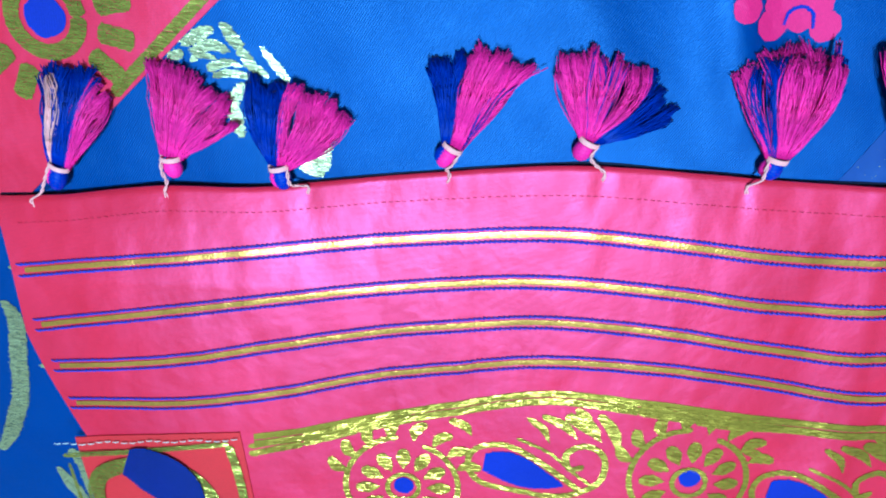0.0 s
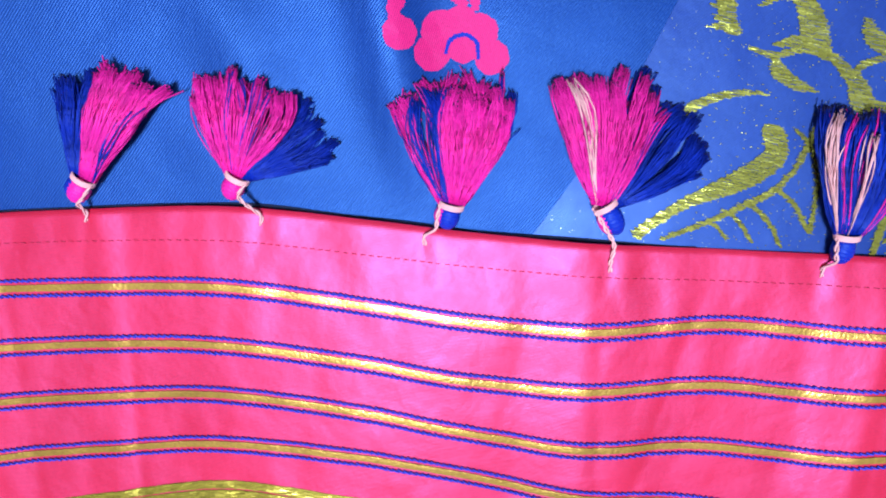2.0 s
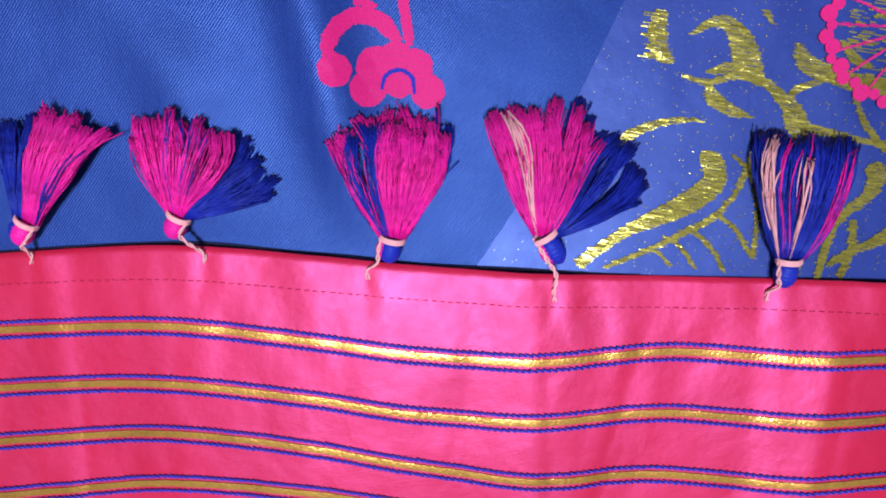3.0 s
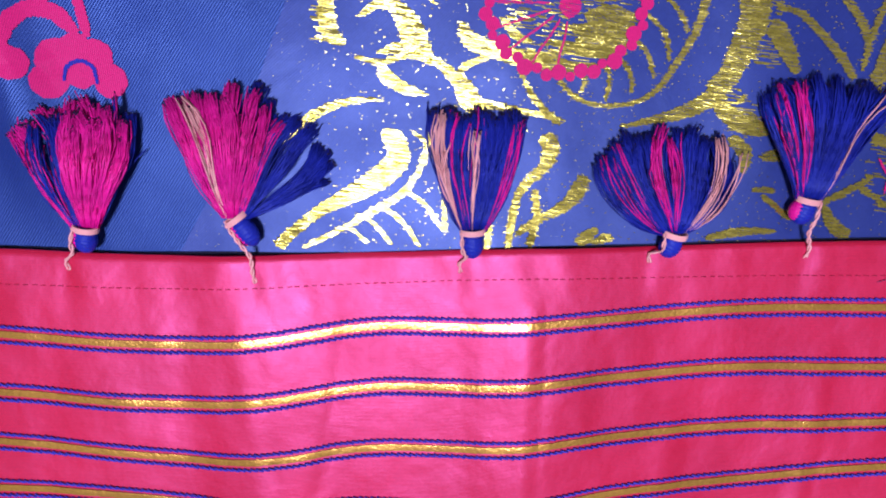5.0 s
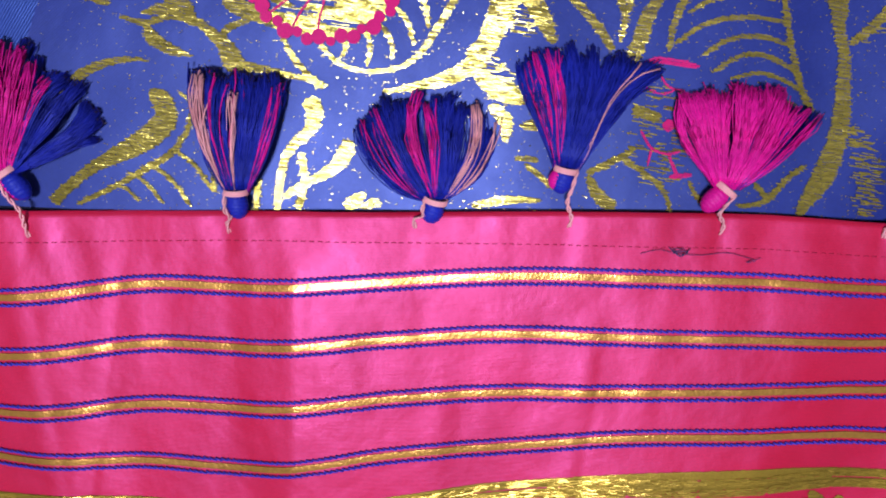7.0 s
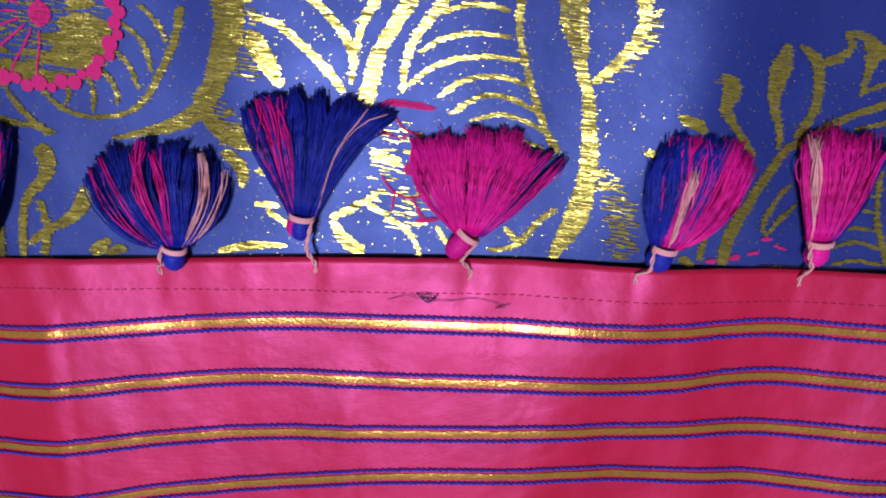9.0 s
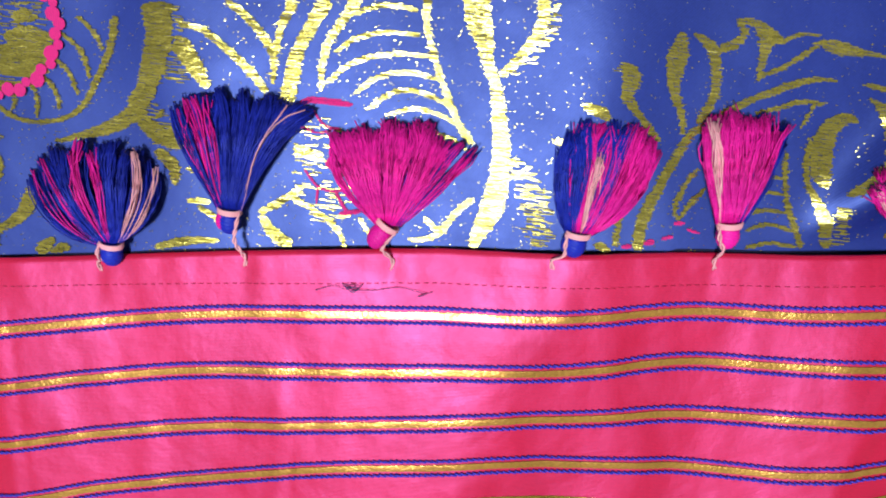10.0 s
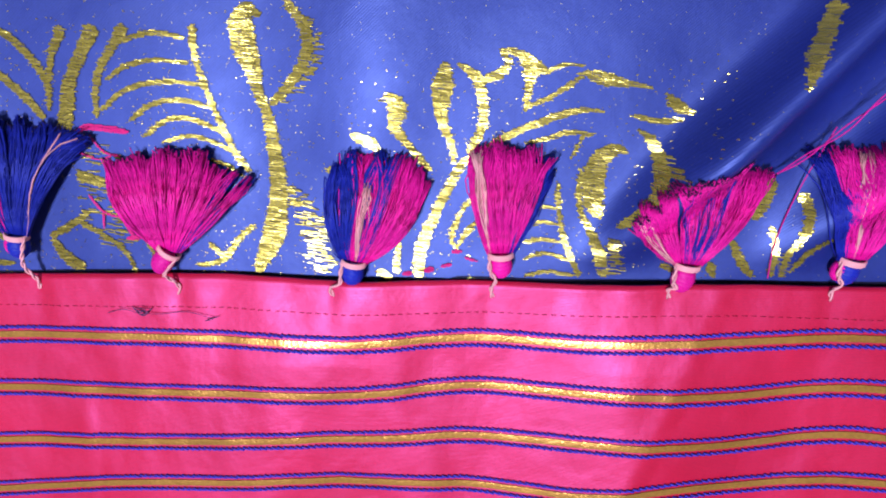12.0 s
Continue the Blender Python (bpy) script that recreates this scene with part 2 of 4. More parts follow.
def blue_z(x, y):
    q = Vector((x * 0.018, y * 0.018, 1.7))
    z = 0.9 * noise.noise(q) + 0.35 * noise.noise(q * 3.1)
    # slack folds that run away from the hem
    for x0, y0, lean, h, w in ((92, 40, -0.25, 4.6, 10), (572, 60, 0.9, 20.0, 10), (614, 50, 0.8, 17.0, 11), (660, 40, 0.6, 9.0, 12), (35, 60, -0.6, 1.6, 14), (452, 50, 0.15, 3.0, 20), (322, 60, 0.1, 1.8, 16)):
        d = (x - x0 - lean * (y - y0)) / w
        up = min(1.0, max(0.0, (y - 6) / 34))
        z += h * up * math.exp(-d * d)
    return z


def pink_z(x, y):
    q = Vector((x * 0.03, y * 0.012, 7.3))
    z = 3.0 + 0.5 * noise.noise(q) + 0.3 * noise.noise(q * 2.7) + 0.22 * noise.noise(Vector((x * 0.11, y * 0.05, 2.2)))
    z += 0.5 * noise.noise(Vector((x * 0.09, y * 0.02, 9.1))) * max(0.0, 1 + y / 26) if y > -26 else 0.0
    for x0, lean, h, w, top in CREASES:
        d = abs(x - x0 + lean * y) / w
        up = min(1.0, max(0.0, (top + 12 - y) / 24))
        z += 1.0 * h * up * math.exp(-math.sqrt(d * d + 0.12))
    for x0, w, h in SWELLS:
        z += h * math.exp(-((x - x0 + 0.05 * y) / w) ** 2)
    if y > -30:
        # the cloth puckers where the tassels are tied
        for x0, y0 in TIES:
            if abs(x - x0) < 16:
                z -= 0.3 * math.exp(-((x - x0 - 0.12 * (y - y0)) / 2.6) ** 2 - ((y - y0 + 5) / 9) ** 2) - 0.18 * math.exp(-((x - x0 - 6) / 3.5) ** 2 - ((y - y0 + 6) / 10) ** 2)
    return max(z, 1.7)


# slow rises and quick falls of the border: x where it starts, its crest, its foot (all at the hem), height, lean
WAVES = ((55, 122, 158, 2.6, 0.10), (203, 249, 330, 2.6, -0.03), (360, 438, 482, 4.4, 0.40), (500, 560, 602, 4.4, 0.30), (-190, -140, -3, 3.0, 0.03))


def wave_z(x, y):
    z = 0.0
    for a, b, c, h, lean in WAVES:
        q = x - lean * y
        t = (q - a) / (b - a) if q < b else (c - q) / (c - b)
        if t > 0:
            z += h * t * t * (3 - 2 * t)
    z *= min(1.0, 0.35 + max(0.0, -y - 2) / 40)
    if x < 10:
        z += 0.055 * (10 - x) ** 2 / (50 - x) * min(1.0, max(0.0, (-y - 14) / 40))
    return z


def on_blue(x, y, up=0.0):
    return Vector((x * MM, y * MM, (blue_z(x, y) + up) * MM))


def on_pink(x, y, up=0.0):
    lift = wave_z(x, y)
    return Vector(((x - (x - 15) * lift / 240 if x < 10 else x) * MM, (y - (y - 55) * lift / 210) * MM, (pink_z(x, y) + lift + up) * MM))


def pleat_edge(y):
    """x where the brocaded pleat of the saree begins."""
    return 137 + 0.50 * y + 2.0 * math.sin(y * 0.05)


def on_saree(x, y, up=0.0):
    return on_blue(x, y, up + (0.6 if x > pleat_edge(y) else 0.0))


rnd = random.Random(5)


def weave(bm, *points, ground=on_saree, up=0.35, pitch=0.40, rag=0.9, lean=-7.0, keep=1.0):
    """A brocaded figure along points (x, y, width) in mm, filled with single floats of flat metal thread that run along the weft."""
    path = spline(points, 0.4)
    c, s = math.cos(radians(lean)), math.sin(radians(lean))
    k = len(path)
    rails = []
    for i, p in enumerate(path):
        d = path[min(i + 1, k - 1)] - path[max(i - 1, 0)]
        d = Vector((d.x, d.y)).normalized() if d.x or d.y else Vector((1, 0))
        h = max(p.z * 0.87, 0.5) / 2 * min(1.0, 0.45 + 0.2 * i, 0.45 + 0.2 * (k - 1 - i))
        rails.append([(x * c + y * s, y * c - x * s) for x, y in ((p.x - d.y * h, p.y + d.x * h), (p.x + d.y * h, p.y - d.x * h))])
    runs = {}
    for (a, b), (e, f) in zip(rails, rails[1:]):
        ring = (a, b, f, e)
        lo, hi = min(q[1] for q in ring), max(q[1] for q in ring)
        for row in range(math.ceil(lo / pitch), math.floor(hi / pitch) + 1):
            v = row * pitch
            cross = [p[0] + (q[0] - p[0]) * (v - p[1]) / (q[1] - p[1]) for p, q in zip(ring, ring[1:] + ring[:1]) if (p[1] - v) * (q[1] - v) < 0]
            if len(cross) > 1:
                runs.setdefault(row, []).append((min(cross), max(cross)))
    for row in sorted(runs):
        merged = []
        for u0, u1 in sorted(runs[row]):
            if merged and u0 < merged[-1][1] + 0.35:
                merged[-1][1] = max(u1, merged[-1][1])
            else:
                merged.append([u0, u1])
        for u0, u1 in merged:
            u0, u1 = u0 - rnd.triangular(-0.4, 1.2, 0) * rag, u1 + rnd.triangular(-0.4, 1.2, 0) * rag
            while u1 - u0 > 0.25:
                run = rnd.uniform(1.6, 4.0)
                end = u1 if u1 - u0 < run * 1.4 else u0 + run
                if rnd.random() < keep:
                    metal_float(bm, u0, end - 0.08, row * pitch + rnd.gauss(0, 0.05), c, s, ground, up, pitch)
                u0 = end


def metal_float(bm, u0, u1, v, c, s, ground, up, pitch):
    """One float of metal thread, rounded across, with a tilt of its own."""
    h, tilt, nod, skew = pitch * rnd.uniform(0.42, 0.54), rnd.gauss(0, 0.12), rnd.gauss(0, 0.035), rnd.gauss(0, 0.03)
    ends = []
    for u, e in ((u0, -0.5), (u1, 0.5)):
        w = v + e * skew * (u1 - u0)
        z = ground(u * c - w * s, u * s + w * c, up).z + e * nod * (u1 - u0) * MM
        ends.append([bm.verts.new(((u * c - (w + j * h) * s) * MM, (u * s + (w + j * h) * c) * MM, z + (j * h * tilt + (0.03 if j == 0 else 0)) * MM)) for j in (-1, 0, 1)])
    for j in (0, 1):
        bm.faces.new((ends[0][j], ends[1][j], ends[1][j + 1], ends[0][j + 1]))


def gold(bm, w, mode, *points, ground=on_saree, up=0.35):
    """A gold figure of width w along points (x, y); 't' drop-shaped."""
    n = len(points) - 1
    widths = [w * 0.8 if mode != "t" else w * (math.sin(math.pi * min(1, i / n * 0.86 + 0.14)) ** 0.8 * (1.15 - 0.35 * i / n) + 0.04) for i in range(n + 1)]
    weave(bm, *[(x, y, h) for (x, y), h in zip(points, widths)], ground=ground, up=up, rag=0.3)


def stroke(bm, w, mode, *points, ground=on_saree, up=0.35):
    """A woven figure along points: w its width in mm. '' even, 't' drop-shaped, 's' scalloped, 'd' a disc."""
    if mode == "d":
        x, y = points[0]
        k = 26
        mid = bm.verts.new(ground(x, y, up))
        ring = []
        for i in range(k):
            a = 2 * math.pi * i / k
            r = w / 2 * (1 + rnd.uniform(-0.05, 0.05))
            ring.append(bm.verts.new(ground(x + r * math.cos(a), y + r * math.sin(a), up)))
        for i in range(k):
            bm.faces.new((mid, ring[i], ring[(i + 1) % k]))
        return
    path = spline([(*p, 0) for p in points], 0.45)
    k = len(path)
    rows = []
    for i, p in enumerate(path):
        d = path[min(i + 1, k - 1)] - path[max(i - 1, 0)]
        d = d.normalized() if d.length else Vector((1, 0, 0))
        side = Vector((-d.y, d.x, 0))
        s = i / (k - 1)
        h = w / 2
        if mode == "t":
            h *= (math.sin(math.pi * min(1, s * 0.86 + 0.14)) ** 0.8) * (1.15 - 0.35 * s) + 0.04
        elif mode == "s":
            h *= 0.62 + 0.5 * abs(math.sin(s * k * 0.45 * math.pi / 5.0))
        else:
            h *= 0.8 * (0.55 + 0.45 * min(1, 6 * s, 6 * (1 - s)))
        rag = min(0.32, 0.13 * w)
        a = p + side * (h + rnd.uniform(-rag, rag))
        b = p - side * (h + rnd.uniform(-rag, rag))
        rows.append([bm.verts.new(ground(q.x, q.y, up)) for q in (a, p, b)])
    for a, b in zip(rows, rows[1:]):
        for j in (0, 1):
            bm.faces.new((a[j], a[j + 1], b[j + 1], b[j]))


# ---- the room round the cloth ----
def slab(name, lo, hi, mat, label, category):
    bm = bmesh.new()
    bmesh.ops.create_cube(bm, size=1)
    for v in bm.verts:
        v.co = Vector([l + (h - l) * (c + 0.5) for l, h, c in zip(lo, hi, v.co)])
    return tagged(part(name, bm, mat, None, "", False), label, category, kind="structure")


# never in view: walls and ceiling are added to bounce fill light
slab("floor", (-2.2, -2.4, -0.12), (2.6, 2.4, -0.0035), FLOOR_STONE, "plain grey stone floor under the spread cloth", "floor")
slab("ceiling", (-2.2, -2.4, 2.5), (2.6, 2.4, 2.6), PLASTER, "unseen white plaster ceiling, added to bounce light", "ceiling")
slab("bounce_wall_north", (-2.2, 2.4, -0.12), (2.6, 2.5, 2.6), PLASTER, "unseen pale plaster wall, added to bounce light", "wall")
slab("bounce_wall_south", (-2.2, -2.5, -0.12), (2.6, -2.4, 2.6), PLASTER, "unseen pale plaster wall, added to bounce light", "wall")
slab("bounce_wall_west", (-2.3, -2.5, -0.12), (-2.2, 2.5, 2.6), PLASTER, "unseen pale plaster wall, added to bounce light", "wall")
slab("bounce_wall_east", (2.6, -2.5, -0.12), (2.7, 2.5, 2.6), PLASTER, "unseen pale plaster wall, added to bounce light", "wall")
# unseen housing, made up to go with the added overhead lamp
fixture = thing("added_lamp_fixture", (0.05, -0.32, 2.5), "unseen round white housing added above the overhead lamp", "lamp")
bm = bmesh.new()
bmesh.ops.create_cone(bm, cap_ends=True, segments=40, radius1=0.22, radius2=0.18, depth=0.10, matrix=Matrix.Translation((0.05, -0.32, 2.45)))
part("housing", bm, LAMP_METAL, fixture)

# ---- the blue saree ----
saree = thing("saree", (0.2, 0.2, 0), "royal blue silk saree with gold and pink brocade, loosely spread", "saree")
bm = bmesh.new()
sheet(bm, [-420 + 4.0 * i for i in range(300)], [-330 + 4.0 * i for i in range(185)], lambda u, v: on_blue(u, v) if -240 < v < 200 else Vector((u * MM, v * MM, blue_z(u, v) * MM)), 1.2 * MM)
part("blue_field", bm, BLUE_SILK, saree)
bm = bmesh.new()
sheet(bm, [i / 150 for i in range(151)], [-60 + 4.0 * i for i in range(80)],
      lambda u, v: on_blue(pleat_edge(v) + u * (720 - pleat_edge(v)), v, 0.2 + 0.3 * min(1, u * 30)), 0.15 * MM)
part("brocade_pleat", bm, BLUE_BROCADE, saree, "greyer blue brocaded pleat flecked with gold")


bm = bmesh.new()
weave(bm, (186.7, 78.9, 4.8), (186.3, 72.6, 5.8), (187.6, 67.1, 5.5), (191.1, 64, 2.9))
weave(bm, (196.2, 72.1, 1.3), (200, 74.8, 2.6), (205.6, 75.9, 4.2), (210.9, 70.9, 7.4), (213, 65.4, 9), (215.8, 61.5, 6.1), (218.6, 58.4, 2.6))
weave(bm, (201.9, 61.6, 1), (207.6, 62.7, 3.9), (213.2, 63.2, 5.5))
weave(bm, (216.4, 79.5, 2.2), (219.2, 75.7, 1))
weave(bm, (227, 70.5, 1.9), (230.4, 65.1, 5.7), (239.2, 61.6, 5.4), (249, 60, 3.8), (258.3, 61.5, 2.5))
weave(bm, (171.2, 31.9, 1.7), (175.2, 37.7, 2.4), (180.9, 42.2, 3.4), (188.2, 45.8, 2.7), (196.5, 47.4, 1.8), (203.1, 47.3, 0.7))
weave(bm, (212.3, 37.6, 1.2), (217.8, 32.8, 1.5), (221.1, 24.4, 1.5), (222.1, 14, 1.3), (222.1, 6, 1.4))
weave(bm, (208.9, 19.5, 0.8), (214.3, 16.3, 1.4), (218.1, 12.1, 1.4), (221.1, 6.9, 1.2))
weave(bm, (200.7, 14.8, 1), (206.1, 11.5, 1.4), (210.9, 6.4, 1.4), (213.9, 1.2, 1))
weave(bm, (194, 11.9, 1), (199.5, 8.6, 1.4), (205.2, 1.7, 1))
weave(bm, (187.4, 7.1, 0.9), (192.7, 6.5, 1.2), (197.4, 2.2, 1))
weave(bm, (194.6, 60.4, 1.1), (202.4, 58.7, 2.3), (209.4, 60.4, 1.9), (218.2, 59.5, 2.8), (223.4, 56.1, 3.5), (227.8, 51.8, 5.7), (230.8, 46.6, 7.5), (234.9, 44.3, 3.2))
weave(bm, (202.7, 58.7, 1.4), (204.4, 54.4, 4.9), (209.6, 51, 3.9), (216.6, 48.9, 0.9))
weave(bm, (226.1, 54.4, 2.1), (229.6, 58.1, 2.5), (236.2, 60.4, 1.4))
weave(bm, (232.2, 46.1, 4.6), (237.6, 45.7, 2.9), (246.5, 43.9, 2.2), (255.5, 42.2, 1.6), (260, 41.1, 0.9))
weave(bm, (245.5, 56.1, 1.2), (248.6, 50, 1.6), (252.8, 44.8, 2.2), (258.2, 40, 2.3))
weave(bm, (256.1, 56.9, 1.2), (258.9, 51.8, 1.4), (264.3, 47.4, 1.6), (273.3, 45.6, 1.6), (282.3, 47, 1.6), (289.2, 51.7, 1.8), (294.2, 59.4, 2.1), (299.1, 67.9, 2.5), (302.4, 78, 2.5))
weave(bm, (265, 56.9, 1.2), (265.5, 52.6, 1.2), (263.4, 48.8, 0.9))
weave(bm, (270.2, 60.3, 1.1), (273.1, 54.3, 1.4), (272.4, 47, 1.1))
weave(bm, (274.6, 61.2, 1.1), (279.3, 56, 1.4), (280.4, 49.5, 1.1))
weave(bm, (278, 67.1, 1.1), (284.3, 62, 1.4), (287, 54, 1.1))
weave(bm, (283, 73.8, 1.2), (289.4, 67.9, 1.4), (291.6, 59.1, 1.1))
weave(bm, (289.8, 78, 1.4), (294.4, 73, 1.4), (296.8, 67.6, 1.1))
weave(bm, (168.4, 1.1, 4.8), (175.2, 7.3, 3.7), (182.7, 12.8, 4), (191.1, 17.3, 5.8), (199.4, 21.8, 7.6), (206.8, 28.1, 8.3), (206.7, 34.9, 7.2), (202.6, 37.7, 3.2))
weave(bm, (217.9, 38.7, 1.4), (216.8, 32.5, 1.8), (214, 25.4, 1.8), (208.4, 18.1, 2.2), (201, 13.6, 2.2), (191.7, 8.1, 1.8), (182.3, 3.5, 1.7), (176.7, 0.7, 1.3))
weave(bm, (253.8, 36.9, 6.1), (255.6, 31.9, 6.2), (253.9, 27, 4), (249.4, 22.5, 3.3), (245.8, 18, 2.7), (244.2, 11.5, 2.4), (243.1, 3.2, 2.2))
weave(bm, (267.1, 23.9, 4.4), (264.1, 17.9, 5.5), (259.6, 13.3, 3.7), (252.3, 9.7, 2.8), (245.3, 4.8, 1.9))
weave(bm, (271.8, 6.8, 2.2), (268.1, 4, 4.8), (265.4, 1.7, 3))
weave(bm, (236.6, 8.8, 2.2), (235.7, 0.4, 1.9))
weave(bm, (258.5, 68.7, 1.4), (269.2, 68.3, 5.3), (279.9, 67.3, 3.9))
weave(bm, (253.4, 65, 2.2), (264.9, 62.3, 4.3), (277.9, 61.9, 3.9))
weave(bm, (235.8, 63.6, 4.4), (244.5, 60.2, 6.2), (257, 57.6, 5.5), (269.7, 56.8, 3.6))
weave(bm, (247.3, 78.6, 1.4), (254.7, 80.5, 1.8))
weave(bm, (268.5, 76.9, 1.8), (276.6, 78.5, 2.8))
weave(bm, (316.2, 81.5, 11.2), (316.2, 71.9, 9.6), (313.5, 63.7, 8.4), (310.1, 55.2, 7.4), (305.2, 49, 7.5))
weave(bm, (322.2, 70.3, 6.9), (327.1, 62, 5.9), (330.7, 55.3, 2.4))
weave(bm, (307, 49, 6.4), (296.7, 43.7, 4.7), (286.4, 41.1, 2.6), (277, 39.2, 0.9))
weave(bm, (306.8, 46.6, 4.3), (312, 41.7, 6.1), (319.1, 38.9, 6.1), (326.6, 37.5, 1.1))
weave(bm, (312, 36.3, 4.4), (316.9, 30.6, 4.4), (316.6, 24.7, 1.5))
weave(bm, (244.6, 14.5, 2.3), (242.7, 0.7, 2.4))
weave(bm, (250.9, 19.5, 2.3), (251.9, 10.8, 2.5), (249.8, 0.8, 2.4))
weave(bm, (237.4, 10.5, 1.2), (235.5, 0.5, 1.2))
weave(bm, (322, 29.7, 2.9), (328.7, 30.7, 5.4))
weave(bm, (320.4, 19.6, 1.7), (327.1, 19.1, 2.8))
weave(bm, (323.7, 17.7, 1.8), (333.7, 9.9, 2.2))
weave(bm, (307, 3.6, 2.3), (317.6, 5.8, 3.2), (329.3, 6, 1.5))
weave(bm, (270.2, 2.1, 1.9), (276.3, 4.2, 3.9))
weave(bm, (265.2, 72, 4.3), (273.3, 72.3, 7.8), (280.6, 71, 3.5))
weave(bm, (262.3, 63.3, 6.1), (271.3, 63.3, 7.9), (278.7, 64.5, 3.2))
weave(bm, (239.1, 72, 1.8), (243.7, 67, 2.9), (248.8, 64.4, 1.8))
weave(bm, (268.7, 78.5, 2.1), (274.1, 80.1, 2.8))
weave(bm, (260, 57, 26), (260, 66, 40), (260, 76, 44), (260, 86, 40), (260, 95, 26), rag=1.2, keep=0.3)
part("gold_roundel", bm, GOLD_ZARI, saree, "frayed gold zari roundel and paisley")
bm = bmesh.new()
weave(bm, (256.9, 75.3, 3.6), (260.3, 75.3, 8.5), (263.6, 74.9, 3.5), up=0.6, rag=0.12)
for i in range(7):
    a = radians(135 + 22 * i)
    weave(bm, *[(260 + q * math.cos(a + 0.1 * math.sin(q)), 76 + 0.88 * q * math.sin(a), 0.8) for q in (6, 12, 17, 23)], up=0.6, rag=0.1)
part("pink_roundel", bm, PINK_WEFT, saree, "bright pink woven dot and net")
bm = bmesh.new()
weave(bm, (322.8, 75.4, 1.4), (330.9, 72.7, 2.4), (337.6, 67, 2.7), (344.4, 60.4, 2.9), (349.2, 53.7, 2.1))
weave(bm, (338.8, 81.4, 2.3), (344.6, 76.7, 2.7), (349.7, 70.2, 2.7), (352.4, 63.7, 2.2), (351.3, 56.2, 1.6))
weave(bm, (360, 81.3, 3.6), (357.2, 76.6, 3), (354.7, 71.8, 2.2), (352.9, 64.5, 1.4))
weave(bm, (370, 81.3, 5.3), (364.8, 73.4, 4.2), (359.9, 65.4, 4.4), (357.4, 57.1, 5.1), (354.8, 49.5, 4.9), (352, 42.5, 2.1))
weave(bm, (379.8, 81.2, 3.9), (374.8, 75, 2.8), (370, 68.6, 2.5), (367.6, 62.1, 2), (366.6, 54.1, 1.7))
weave(bm, (376.4, 76.6, 1.6), (387.8, 78.9, 1.8), (398, 77.3, 1.5))
weave(bm, (371.7, 65.4, 1.3), (378.3, 69.4, 1.7), (388.2, 71, 1.6), (398.5, 69.9, 1.3))
weave(bm, (368.6, 56.3, 1.4), (376.9, 62.1, 1.7), (388.6, 64.6, 1.7), (401.9, 63.5, 1.2))
weave(bm, (377.2, 53, 1.4), (385.5, 58, 1.7), (395.6, 58.9, 1.7), (404.5, 56.3, 1.2))
weave(bm, (380.8, 47.9, 1.2), (389.2, 53, 1.7), (397.6, 53.1, 1.7), (407.6, 48.6, 1.2))
weave(bm, (386.9, 46.2, 1.2), (396.2, 48, 1.5), (404.9, 45.5, 1.4), (410.7, 41.8, 0.8))
weave(bm, (400.1, 41.2, 1), (407.1, 38.7, 1.4), (412.1, 34.9, 1.2))
weave(bm, (400.7, 81.1, 2.4), (400.5, 71.8, 2.1), (402.9, 62.2, 1.8), (406.1, 52.3, 2), (410.3, 42.1, 2), (414.2, 36.6, 2))
weave(bm, (393.4, 5.7, 1.4), (402.3, 7.8, 2), (408.9, 15.4, 1.9), (414.2, 19.5, 1.4))
weave(bm, (398.4, 13.3, 1.8), (403.6, 7.4, 1.8))
weave(bm, (344, 15.2, 2.2), (349.5, 18.1, 2.5), (354.9, 21, 2.2), (358.9, 23.8, 1.4))
weave(bm, (344.3, 14.3, 2.2), (347.6, 8.6, 4.4), (353.5, 3.8, 4.8))
weave(bm, (355.3, 20.1, 2.3), (364.1, 14.6, 1.8), (369.7, 9.1, 1.8), (372, 3, 1.3))
weave(bm, (376.8, 13.3, 1.3), (381, 7, 1.6))
weave(bm, (357, 36.1, 3.9), (365.9, 33, 4.2))
weave(bm, (421.9, 83, 1.7), (417.9, 85.3, 4.4), (415.7, 80.9, 8.5), (416, 74.9, 8.3), (417.9, 68.3, 6.2), (419, 61.7, 3.8), (421.1, 55.8, 3.5), (422.2, 48.1, 4.3), (423.1, 37.6, 5.4), (422.5, 26.8, 6.6), (419.7, 15.6, 7.8), (413.5, 3.7, 3))
weave(bm, (429.9, 87.2, 2.3), (435.2, 79.3, 3.4), (434.8, 71.3, 3.4), (429.2, 63.2, 3.5), (422.7, 57.3, 2.1))
weave(bm, (362, 46, 12), (366, 36, 20), (366, 24, 22), (368, 12, 14), rag=1.2, keep=0.22)
weave(bm, (427.2, 32.2, 2.9), (430.3, 25.9, 7.3), (434.3, 17.6, 7.3), (434.7, 10, 8.1), (436.7, 3.9, 6.3), up=0.5, rag=2.6, keep=0.5)
weave(bm, (318.4, 81.5, 11.9), (318.8, 71.9, 12), (320.2, 63.7, 12.2), (319.9, 57, 7), up=0.5, rag=2.6, keep=0.5)
weave(bm, (309.8, 50.1, 8.9), (313.9, 43.1, 9), (319, 37.5, 7.2), up=0.5, rag=2.6, keep=0.5)
weave(bm, (452.3, 49.2, 2.8), (453, 45.3, 3.8), up=0.5, rag=2.6, keep=0.5)
weave(bm, (458.8, 60.4, 2.7), (461.3, 57, 4.4), up=0.5, rag=2.6, keep=0.5)
weave(bm, (542, 57.8, 2.2), (546.4, 52.9, 3.2), up=0.5, rag=2.6, keep=0.5)
